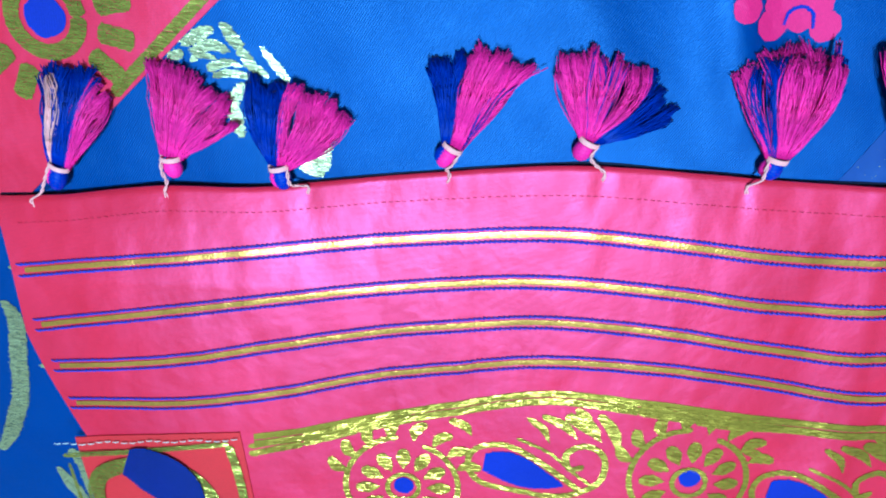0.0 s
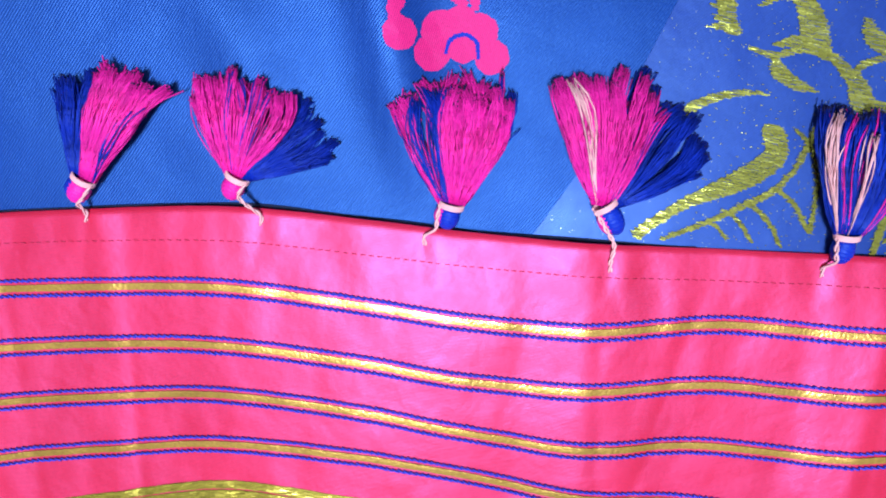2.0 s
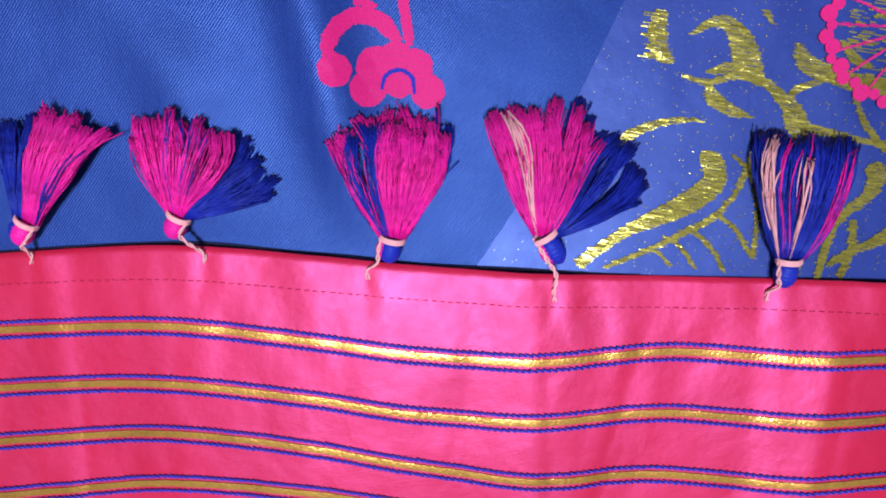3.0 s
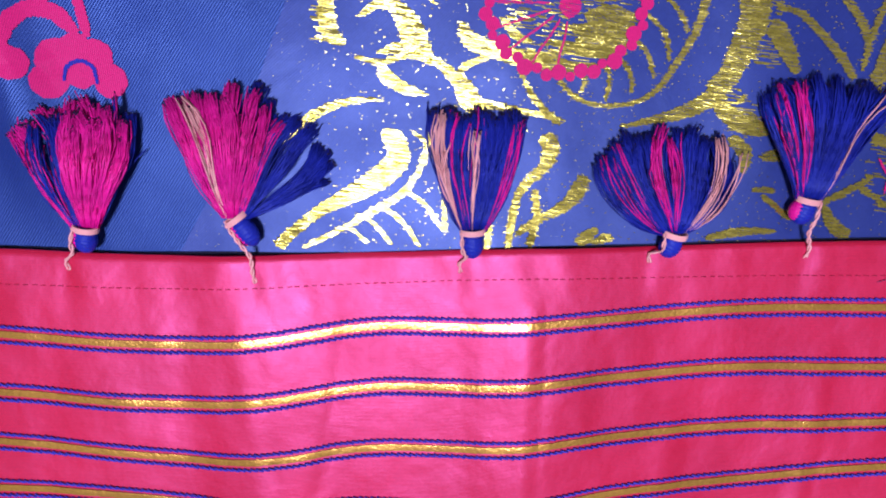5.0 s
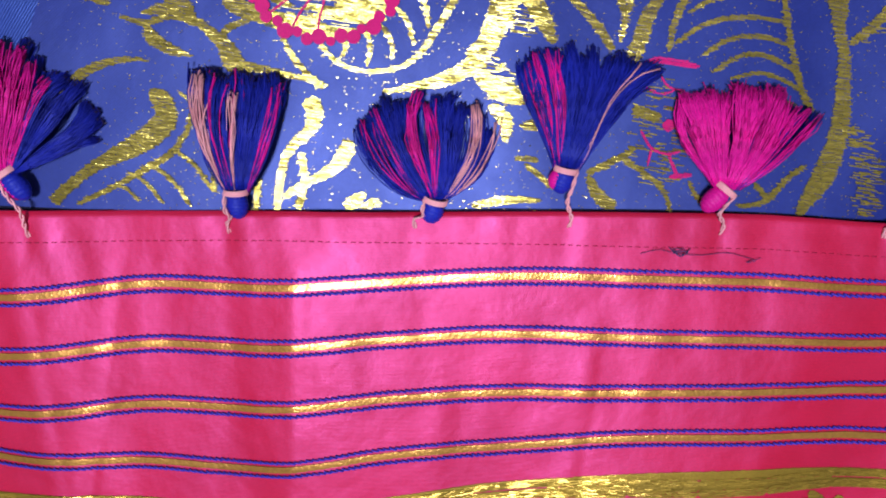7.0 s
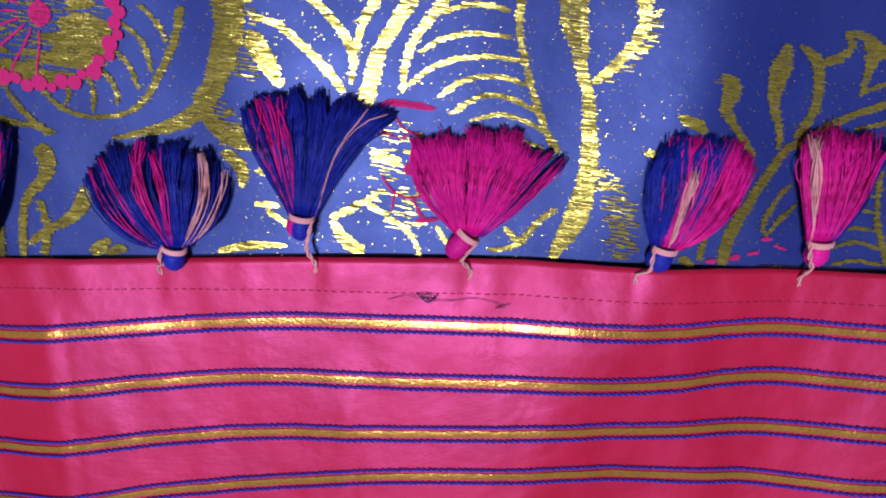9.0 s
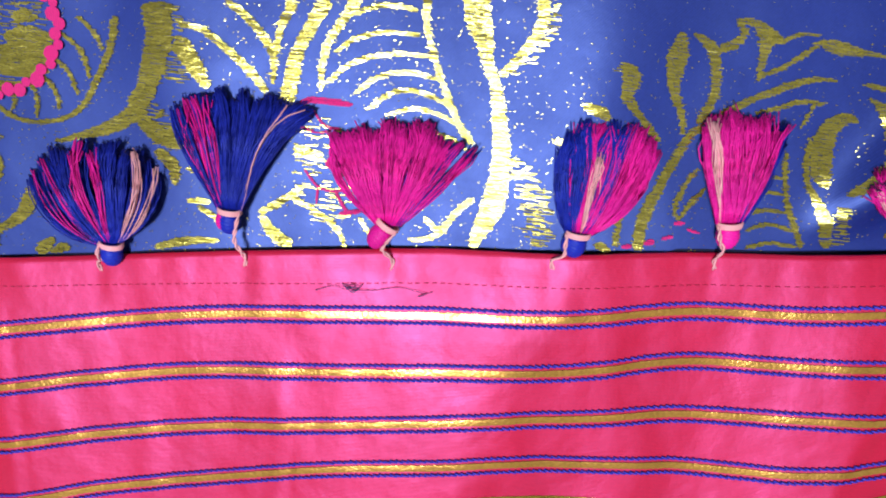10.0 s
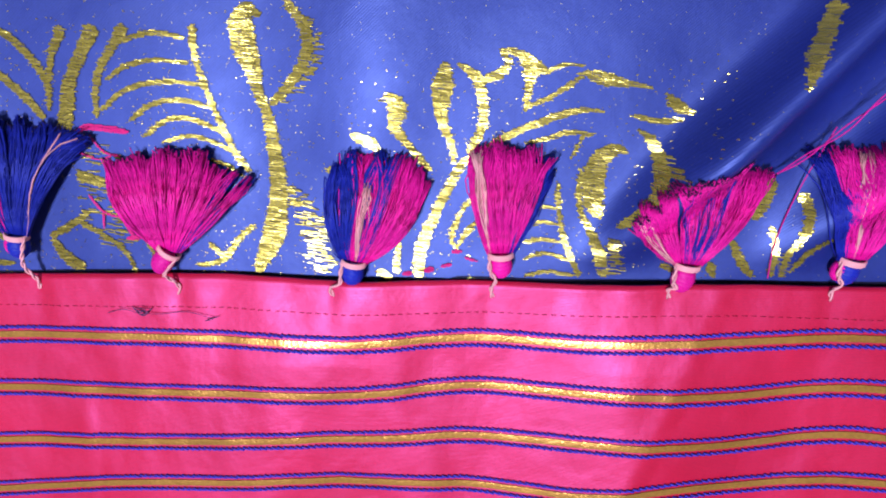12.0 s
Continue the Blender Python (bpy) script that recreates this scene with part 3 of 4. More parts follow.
weave(bm, (436.3, 82.4, 3.3), (437.6, 74.5, 3), (435.1, 66.4, 3.4), (426.6, 58.3, 2.8), up=0.5, rag=2.6, keep=0.5)
weave(bm, (540.8, 42.3, 3.6), (543, 33.8, 3.6), (537.8, 25.2, 3.3), up=0.5, rag=2.6, keep=0.5)
weave(bm, (526.5, 16.3, 3.4), (528.3, 9, 3.8), (528.1, 3.5, 3.1), up=0.5, rag=2.6, keep=0.5)
weave(bm, (184.3, 78.9, 2.6), (183.5, 71, 2.9), (185.2, 64.7, 2.3), up=0.5, rag=2.6, keep=0.5)
part("gold_fern", bm, GOLD_ZARI, saree, "frayed gold zari fern and stem")
bm = bmesh.new()
weave(bm, (358.3, 49.3, 1.4), (363.5, 51.2, 2.1), (370.4, 50.4, 2.4), (376.5, 49.4, 1.4), up=0.6, rag=0.12)
weave(bm, (363.5, 48.7, 0.7), (367.1, 43.5, 0.7), (372.4, 41.8, 0.7), up=0.6, rag=0.12)
weave(bm, (358.4, 43.5, 0.7), (365.4, 40.9, 0.7), (370.6, 42.7, 0.7), up=0.6, rag=0.12)
weave(bm, (366.7, 31.2, 1.8), (368.8, 31.2, 4.6), (370.9, 31.2, 1.8), up=0.6, rag=0.12)
weave(bm, (359.9, 29.3, 0.9), (363.9, 23.9, 0.9), (369.4, 22.1, 0.9), (373.3, 23.1, 0.9), up=0.6, rag=0.12)
weave(bm, (363.9, 23.9, 0.9), (363.1, 18, 0.7), up=0.6, rag=0.12)
weave(bm, (369.4, 22.1, 0.9), (373.2, 14.8, 1.4), up=0.6, rag=0.12)
weave(bm, (370.4, 14.7, 1.8), (377.6, 15.6, 1.6), up=0.6, rag=0.12)
part("pink_fern", bm, PINK_WEFT, saree, "bright pink woven net")
bm = bmesh.new()
weave(bm, (459.7, 60.4, 1.7), (462.1, 56.2, 6.1), (461, 51.2, 4.1), (463.5, 46.9, 2.6), (467.7, 41.8, 2.2), (471.4, 37.1, 1.7))
weave(bm, (447.9, 48.2, 2.4), (453.9, 45.8, 3.8), (455.9, 43.4, 1))
weave(bm, (439.3, 37.5, 2.8), (442.8, 36.8, 1.8))
weave(bm, (476.7, 69, 2), (475.8, 62.6, 6.7), (474.8, 56.1, 5), (475.6, 51.1, 2.9), (478.1, 44.3, 2), (478.7, 38.8, 1.4))
weave(bm, (480.4, 68.6, 1), (485.8, 64.1, 3.6), (487.4, 57.6, 2.8), (487.4, 51, 2.8), (485.8, 46.8, 2.9), (482.8, 42.2, 1.5))
weave(bm, (487.9, 63.7, 2.6), (492.4, 65.6, 2.9), (495.1, 68.7, 1.6), (492.8, 71.6, 1.9))
weave(bm, (492.3, 72.2, 1.3), (498, 71, 2.6), (501.4, 67, 5.2), (500.7, 60.7, 2.4), (500, 54.5, 1.3))
weave(bm, (502.2, 68.3, 3.9), (506.3, 65.1, 1.6))
weave(bm, (504.7, 65.1, 1.1), (511.1, 67.7, 1.3), (517.2, 67.4, 0.8))
weave(bm, (499.9, 55.8, 1.2), (506.5, 58.2, 1.6), (512.9, 62.1, 1.6), (517.9, 66, 1.6))
weave(bm, (517.3, 65.2, 2.2), (522.5, 63.6, 4.5), (529, 62.2, 2.4), (536.2, 60.8, 0.8))
weave(bm, (466.6, 2.4, 3.6), (467.8, 12.2, 4.1), (471.6, 21.4, 3.5), (476.1, 30.4, 3), (480.6, 38.3, 2.6), (486.6, 42.5, 2.4), (495, 47.6, 2.3), (503.3, 50.8, 2.3), (511.5, 53.7, 2.4), (518, 54.8, 1.8), (523.3, 53.9, 0.6))
weave(bm, (500.1, 45, 1), (506.8, 46.6, 1.5), (513.4, 48.3, 1.5), (520.3, 47.4, 1.3))
weave(bm, (517.5, 47.4, 1.1), (513.7, 40.4, 0.8))
weave(bm, (530.5, 42, 1.6), (526.8, 43.2, 3.9), (522.3, 39.8, 6.3), (520.7, 33, 7.7), (521.3, 26.6, 6), (523.2, 22, 1.7))
weave(bm, (517.1, 37.3, 1), (516.5, 30.4, 2), (517.7, 23.4, 2), (520.5, 18, 2.6), (523.4, 10.8, 3.8), (525.5, 3.1, 4.1))
weave(bm, (533, 48.9, 1), (537.3, 45.6, 2.9), (539.5, 38.9, 3.9), (539, 32.1, 3.9), (535.3, 26.1, 3.7), (530.5, 21.7, 2.7), (527.7, 20.1, 1))
weave(bm, (540.3, 59.4, 0.9), (544.6, 55.3, 3.8), (548.4, 53.4, 1.3))
weave(bm, (531.1, 53, 1), (539.3, 51.3, 2.1), (546, 51.8, 1.3))
weave(bm, (510.2, 33, 1.2), (510.8, 23.4, 1.4), (512.9, 14.4, 1.7), (517.8, 3, 1.9))
weave(bm, (499.7, 22.4, 1), (504.8, 25.5, 1.4), (509.9, 25.1, 1))
weave(bm, (499.7, 18.8, 1), (505.7, 20.7, 1.4), (511.8, 19.8, 1))
weave(bm, (499.8, 14.3, 1.2), (505.9, 15.2, 1.4), (512.9, 14, 1))
weave(bm, (499.9, 8.8, 1.2), (506.9, 10.7, 1.4), (514.8, 8.5, 1.2))
weave(bm, (500.9, 3.2, 1.2), (507.9, 4.7, 1.4), (515.9, 3.3, 1.2))
weave(bm, (484, 28.6, 1.2), (480.4, 23.3, 1.4), (477.7, 16.9, 1.4), (478.5, 12.3, 0.9))
weave(bm, (486.6, 22.4, 1.2), (481.3, 16, 1.8), (479.1, 12.3, 1.1))
weave(bm, (453.4, 4.5, 2.9), (457.8, 2.3, 2.6))
weave(bm, (460.9, 14, 1.4), (459.3, 3.8, 2.2))
weave(bm, (573.3, 34.1, 3.2), (571.5, 28.7, 4.5), (568.9, 21.8, 3.2))
weave(bm, (573.8, 20.1, 1.6), (575.5, 13.1, 1.8), (575.7, 3.7, 1.8))
weave(bm, (563.3, 15.1, 2.3), (565.9, 9.4, 3), (570.2, 3.6, 2))
weave(bm, (557.3, 8.2, 2.7), (558.4, 3.5, 2.4))
weave(bm, (542.5, 7.3, 2.4), (548.6, 4.8, 1.4))
weave(bm, (581.5, 30.4, 3.2), (583.1, 23.6, 2.7), (581.6, 16.6, 2.1), (579, 11.3, 2.1), (579, 3.7, 2.1))
weave(bm, (590, 17, 1.3), (585.3, 13.1, 1.6), (581, 5.2, 1.2))
weave(bm, (581.9, 82.9, 2.4), (577.6, 74.9, 3), (574, 67.5, 2.4), (571.5, 60.4, 0.9))
part("gold_leaf", bm, GOLD_ZARI, saree, "frayed gold zari lotus leaf and hook")
bm = bmesh.new()
weave(bm, (468.5, 4.7, 1.4), (471.8, 5.5, 2.5), up=0.6, rag=0.12)
weave(bm, (461.5, 3.5, 1.6), (464.8, 3.9, 1.8), up=0.6, rag=0.12)
weave(bm, (474, 6.3, 1.1), (477.6, 7, 1.4), up=0.6, rag=0.12)
weave(bm, (477.6, 11.2, 1.2), (480.9, 11.4, 1.6), up=0.6, rag=0.12)
weave(bm, (481.6, 9.3, 0.9), (485.7, 7.9, 0.9), up=0.6, rag=0.12)
weave(bm, (490.1, 12.4, 0.7), (493.7, 10.2, 0.7), up=0.6, rag=0.12)
part("pink_leaf", bm, PINK_WEFT, saree, "bright pink woven dots")
bm = bmesh.new()
weave(bm, (-110.9, 36, 2.9), (-105, 37.7, 4.2))
weave(bm, (-105.1, 40.5, 3.3), (-98.5, 44.2, 5.3), (-93.1, 46.6, 2))
weave(bm, (-102.3, 38.2, 2.5), (-94.3, 40.8, 4.5), (-88.4, 38.6, 2.9))
weave(bm, (-102.7, 35, 2.5), (-98.9, 37.1, 2.9), (-93.2, 36.1, 1.7))
weave(bm, (-90.2, 48.6, 2.4), (-87.2, 44.5, 4.9), (-83.5, 39.5, 3.7))
weave(bm, (-84.5, 40.1, 2.9), (-80.8, 34.9, 4.6), (-78.6, 31.4, 1.7))
weave(bm, (-96.7, 32.4, 3.8), (-89.2, 34.7, 3.3), (-84.1, 33.6, 1.7))
weave(bm, (-94.9, 29.7, 2.1), (-88.5, 31.1, 3.3), (-81.3, 29.7, 2.5), (-78.3, 28.2, 1))
weave(bm, (-79.3, 33.8, 2.5), (-74.2, 29.9, 2.1))
weave(bm, (-76.2, 40.5, 1.2), (-72.5, 35.6, 3.3), (-68.7, 30.7, 2.9), (-66.4, 28.2, 0.8))
weave(bm, (-83.2, 27.2, 4.2), (-88.4, 20.5, 5.1), (-87.4, 13.6, 5.6), (-86, 7.3, 2.6))
weave(bm, (-52.6, 10, 3.4), (-55.8, 4.7, 9.4), (-58.7, -1, 13.4), (-60.7, -6.4, 9.6))
weave(bm, (-166.2, -7, 2.7), (-172.2, -13.9, 2.8), (-179.9, -20.5, 1.6))
weave(bm, (-196.8, -67.4, 3.5), (-193.4, -76.7, 8.1), (-196.3, -96.6, 8.9), (-199.5, -114.6, 8.5), (-207.3, -133.7, 8.2), (-215.8, -147.2, 3.9))
weave(bm, (-186.6, -99.5, 2.6), (-183.2, -98.2, 2.1))
weave(bm, (-191.1, -51.3, 2.4), (-188.4, -52, 2))
weave(bm, (-189.9, -155.3, 2.8), (-185.6, -164.4, 6.8), (-179.7, -175, 5.1))
weave(bm, (-181.7, -144.1, 4.4), (-176, -154.2, 8.9), (-174.8, -171.1, 7.9))
part("gold_pale_leaf", bm, PALE_ZARI, saree, "pale gold zari leaf spray")
bm = bmesh.new()
stroke(bm, 11.5, "d", (103, 60), (103, 59))
stroke(bm, 10.8, "d", (109, 62), (109, 62))
stroke(bm, 10.8, "d", (115, 60), (115, 60))
stroke(bm, 10.5, "d", (119, 53), (119, 53))
stroke(bm, 10.8, "d", (101, 53), (101, 53))
stroke(bm, 10.8, "d", (110, 56), (110, 56))
stroke(bm, 6.1, "", (110, 67), (104, 73), (96, 74), (90, 68), (89, 61))
stroke(bm, 10.1, "d", (91, 58), (91, 58))
stroke(bm, 4.0, "", (113, 66), (112, 73), (110, 83))
stroke(bm, 2.9, "", (103, 77), (99, 78), (96, 78))
part("pink_blossom", bm, PINK_WEFT, saree, "bright pink woven figure", False)
# single flecks of metal thread strewn over the ground of the brocade
bm = bmesh.new()
for x0, x1, y1, many in ((185, 440, 98, 2000), (440, 560, 70, 500)):
    for _ in range(many):
        x, y = rnd.uniform(x0, x1), rnd.uniform(-2, y1)
        metal_float(bm, x, x + rnd.uniform(0.3, 0.65), y, 1.0, 0.0, on_saree, 0.2, 0.26)
part("fleck", bm, GOLD_ZARI, saree, "tiny gold flecks in the weave")["kind"] = "stuff"
# scalloped pink rim of the roundel
bm = bmesh.new()
for i in range(42):
    a = 2 * math.pi * i / 42
    k = 1.0 + 0.03 * (-1) ** i
    stroke(bm, 3.9 + 1.0 * math.sin(i * 2.3), "d", (259 + 24.0 * k * math.cos(a), 76 + 21.0 * k * math.sin(a)), up=0.85)
rim = part("roundel_rim", bm, PINK_WEFT, saree, "scalloped pink rim of a gold roundel", False)

# cut-out ring in the middle of the pink blossom
bm = bmesh.new()
stroke(bm, 1.6, "", (105, 53), (106, 57), (110, 59), (114, 57), (115, 52), up=0.7)
part("blossom_eye", bm, BLUE_WEFT, saree, "blue ring in the blossom", False)

# pink panel with a gold medallion, across the blue
EDGE_D = Vector((math.cos(radians(41.5)), math.sin(radians(41.5)), 0))
EDGE_N = Vector((-EDGE_D.y, EDGE_D.x, 0))
EDGE_0 = Vector((-134, 17, 0))


def on_panel(x, y, up=0.0):
    return on_blue(x, y, up + 0.9)


def panel_point(s, t):
    q = EDGE_0 + EDGE_D * s + EDGE_N * t
    return on_panel(q.x, q.y, 0)


bm = bmesh.new()
sheet(bm, [-90 + 4.0 * i for i in range(60)], [4.0 * i for i in range(40)], panel_point, 0.8 * MM)
panel = part("pink_panel", bm, PINK_SILK, saree, "pink silk panel with a gold edge")
bm = bmesh.new()
gold(bm, 6.2, "", (-78, 73), (-107, 46), (-133, 22), ground=on_panel)
part("gold_edge", bm, GOLD_ZARI, panel, "woven gold edge strip")
bm = bmesh.new()
ring = [(-154 + 12.5 * math.cos(a), 49 + 12.5 * math.sin(a)) for a in (2 * math.pi * i / 16 for i in range(17))]
gold(bm, 8.5, "", *ring, ground=on_panel)
for i in range(14):
    a = 2 * math.pi * i / 14 + 0.2
    c, s = math.cos(a), math.sin(a)
    gold(bm, 10.5, "f", (-154 + 19.5 * c, 49 + 19.5 * s), (-154 + 26 * c, 49 + 26 * s), (-154 + 33 * c, 49 + 33 * s), ground=on_panel)
part("medallion", bm, GOLD_ZARI, panel, "gold flower medallion")
bm = bmesh.new()
stroke(bm, 15, "d", (-154, 49), ground=on_panel)
part("medallion_eye", bm, BLUE_WEFT, panel, "blue disc in the medallion", False)

# ---- the pink border that lies on the blue ----
border = thing("saree_border", (0.2, -0.05, 0.002), "creased pink silk saree end with gold and blue stripes", "saree border")


def left_edge(y):
    return -188 + max(0.0, (-80 - y)) ** 1.25 * 0.115


def border_point(u, v, up=0.0):
    """u: 0 at the loose end on, in mm; v: 0 hem, 1 to 4 stripes, 5 band."""
    y0 = border_y(u, v)
    e = left_edge(y0)
    x = e + (u + 188) * (1 if u > 0 else 1 - (e + 188) / 188.0)
    y = border_y(x, v)
    roll = 0.0
    if v < 0.08:
        roll = -1.0 * (1 - v / 0.08) ** 2
    return on_pink(x, y, up + roll)


vs = [0, 0.02, 0.05, 0.08] + [0.12 + 0.06 * i for i in range(82)] + [5.1 + 0.2 * i for i in range(25)]
us = [-188 + 1.3 * i for i in range(676)]
bm = bmesh.new()
sheet(bm, us, vs, border_point, 0.9 * MM)
part("pink_cloth", bm, PINK_SILK, border)

# dark strip peeping out under the hem: its shadow line and navy selvedge, as colour
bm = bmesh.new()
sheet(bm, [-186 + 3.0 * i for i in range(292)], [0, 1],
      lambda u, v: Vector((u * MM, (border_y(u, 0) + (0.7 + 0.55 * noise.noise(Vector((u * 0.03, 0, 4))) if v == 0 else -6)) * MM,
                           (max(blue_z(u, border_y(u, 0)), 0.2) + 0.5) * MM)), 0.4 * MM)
part("hem_shade_strip", bm, NAVY, border, "dark navy strip under the hem for its shade and selvedge")


def border_ribbon(bm, v0, off, half, up, tooth=0.0, period=2.0, start=-180, stop=688, swell=0.22):
    """A woven line along the border at row v0, shifted off mm; tooth: slanting stitches of that height."""
    rows = []
    n = int((stop - start) / 0.5)
    for i in range(n):
        x = start + (stop - start) * i / (n - 1)
        y = border_y(x, v0) + off
        saw = ((x / period) % 1.0 - 0.5) * 2 * tooth
        bulge = (0.5 - abs((x / period) % 1.0 - 0.5)) * 2
        h = half * (1 + rnd.uniform(-0.08, 0.08))
        rows.append([bm.verts.new(on_pink(x, y + saw + k * h, up + (swell * bulge if k == 0 else -0.02))) for k in (1, 0, -1)])
    for a, b in zip(rows, rows[1:]):
        for j in (0, 1):
            bm.faces.new((a[j], a[j + 1], b[j + 1], b[j]))


START = (-182, -180, -176, -172)
for v0, x0 in zip((1, 2, 3, 4), START):
    bm = bmesh.new()
    border_ribbon(bm, v0, 0, 1.15, 0.42, 0.0, 1.1, x0, swell=0.08)
    stripe = part("gold_stripe", bm, STRIPE_ZARI, border, "narrow gold zari stripe")
    for off in (2.65, -2.65):
        bm = bmesh.new()
        x = x0 - 2.0
        while x < 686:
            y0, y1 = (border_y(x + q, v0) + off for q in (-1.3, 1.3))
            y0, y1 = y0 + 0.44 + rnd.gauss(0, 0.05), y1 - 0.44 + rnd.gauss(0, 0.05)
            tube(bm, [on_pink(x - 1.3, y0, 0.3), on_pink(x - 0.5, y0 * 0.7 + y1 * 0.3, 0.62), on_pink(x + 0.5, y0 * 0.3 + y1 * 0.7, 0.62), on_pink(x + 1.3, y1, 0.3)], rnd.uniform(0.36, 0.43) * MM, 4)
            x += 2.05 + rnd.uniform(-0.12, 0.12)
        part("blue_cord", bm, CORD_BLUE, stripe, "twisted blue cord line")

# gold band: two strips with a pink thread line between
bm = bmesh.new()
border_ribbon(bm, 5, -1.5, 1.6, 0.25, 0, 0.9, -92, swell=0.06)
border_ribbon(bm, 5, -5.4, 1.8, 0.25, 0, 0.9, -92, swell=0.06)
for off, wide in ((-1.5, 3.2), (-5.4, 3.6)):
    for x in range(-92, 680, 24):
        weave(bm, *[(q, border_y(q, 5) + off, wide) for q in (x, x + 8, x + 16, x + 24)], ground=on_pink, up=0.4, rag=0.05,
              lean=math.degrees(math.atan2(border_y(x + 24, 5) - border_y(x, 5), 24)))
part("gold_band", bm, BAND_ZARI, border, "broad gold zari band")


def band_at(x, d):
    return x, along(BAND, x) - d


def on_band(x, y, up=0.0):
    return on_pink(x, y, up)


def band_flower(cx, d):
    """A blossom with a blue eye under the band."""
    figure, eye = bmesh.new(), bmesh.new()
    x0, y0 = band_at(cx, d)
    at = lambda r, a: (x0 + r * math.cos(radians(a)), y0 + r * math.sin(radians(a)))
    gold(figure, 3.2, "f", *[at(7.2, a) for a in range(0, 361, 30)], ground=on_band)
    for a in range(0, 360, 30):
        gold(figure, 7.2, "t", at(21.5, a), at(16, a), at(10.5, a), ground=on_band)
    gold(figure, 3.6, "f", *[at(26 + 2 * math.sin(radians(a)), a) for a in range(95, 265, 20)], ground=on_band)
    gold(figure, 3.6, "f", *[at(25, a) for a in range(-70, 75, 20)], ground=on_band)
    for a in (25, 42, 60, 80, 100, 120, 140, 158):
        gold(figure, 6.0, "t", at(37, a - 6), at(32, a), at(26, a), ground=on_band)
    stroke(eye, 9.2, "d", (x0, y0), ground=on_band)
    g = part("band_flower", figure, BAND_ZARI, border, "gold brocade flower")
    part("flower_eye", eye, BLUE_WEFT, g, "blue eye of the flower", False)


def band_paisley(cx, d):
    """A drop with a blue heart and a gold scroll."""
    figure, eye = bmesh.new(), bmesh.new()
    x0, y0 = band_at(cx, d)
    at = lambda x, y: (x0 + x, y0 + y)
    stroke(eye, 15, "t", at(-14, 2), at(-5, 1), at(8, -4), at(22, -8), ground=on_band)
    gold(figure, 4.0, "", at(30, -10), at(8, 6), at(-6, 12), at(-18, 9), at(-21, 0), at(-15, -9), at(0, -12), at(18, -14), at(30, -10), at(38, -2), at(38, 10),
           at(30, 15), at(22, 10), at(24, 2), at(30, 4), ground=on_band)
    gold(figure, 2.2, "f", at(0, 16), at(14, 10), at(26, 0), at(34, -6), ground=on_band)
    for px, py, qx, qy, w in ((36, 18, 20, 30, 8), (26, 18, 10, 29, 5), (14, 15, 4, 27, 4), (44, 12, 34, 32, 6), (30, 22, 24, 34, 5), (-20, 16, -30, 24, 5)):
        gold(figure, w, "t", at(qx, qy), at((px + qx) / 2 + 2, (py + qy) / 2 + 1), at(px, py), ground=on_band)
    g = part("band_paisley", figure, BAND_ZARI, border, "gold brocade paisley with scroll")
    part("paisley_heart", eye, BLUE_WEFT, g, "blue heart of the paisley", False)


for k in range(6):
    band_flower(-24 + 126 * k, 42 if k == 0 else 37)
    band_paisley(26 + 126 * k, 40)

# stitched paisley patch on the loose corner
def on_patch(x, y, up=0.0):
    return on_pink(x, y, up + 0.8)


bm = bmesh.new()
sheet(bm, [i / 20 for i in range(21)], [i / 16 for i in range(17)],
      lambda u, v: on_patch(-176 + 78 * u + 4 * v, -135 + 9 * u - 46 * v), 0.7 * MM)
patch = part("corner_patch", bm, RED_WEFT, border, "red patch with gold frame, stitched on")
bm = bmesh.new()
gold(bm, 5.5, "", (-100, -127), (-97, -145), (-94, -180), ground=on_patch, up=1.0)
gold(bm, 3.5, "", (-175, -136), (-140, -131), (-100, -126), ground=on_patch, up=1.0)
gold(bm, 2.4, "", (-173, -140), (-171, -160), (-169, -180), ground=on_patch, up=1.0)
gold(bm, 11.0, "", (-157, -184), (-163, -164), (-161, -148), (-150, -140), (-132, -138), (-117, -146), (-109, -162), (-105, -184), ground=on_patch, up=1.0)
part("patch_frame", bm, GOLD_ZARI, patch, "olive gold paisley outline")
bm = bmesh.new()
stroke(bm, 25, "t", (-153, -146), (-143, -150), (-130, -160), (-121, -184), ground=on_patch, up=1.5)
part("patch_heart", bm, NAVY_WEFT, patch, "dark blue paisley heart", False)
bm = bmesh.new()
for i in range(22):
    x = -186 + 4.0 * i
    y = -139 + 0.11 * (x + 186) + math.sin(x * 0.3) * 0.5
    tube(bm, [on_patch(x, y, 0.9), on_patch(x + 1.5, y + 0.2, 1.3), on_patch(x + 3.0, y + 0.4, 0.9)], 0.28 * MM)
part("patch_stitch", bm, WHITE_THREAD, patch, "white running stitch", True)

# hem stitches and the dark knotted thread
bm = bmesh.new()
x = -180.0
while x < 680:
    y = border_y(x, 0) - 10.5 - 0.8 * math.sin(x * 0.02)
    tube(bm, [on_pink(x, y, 0.12), on_pink(x + 0.8, y, 0.26), on_pink(x + 1.6, y, 0.12)], 0.13 * MM)
    x += 2.7 + rnd.uniform(-0.3, 0.3)
stitches = part("hem_stitch", bm, THREAD_RED, border, "fine red machine stitch")
stitches["kind"] = "stuff"
knot = thing("loose_knot", (0.376, -0.009, 0.004), "dark blue knotted thread caught in the pink hem", "thread")
bm = bmesh.new()
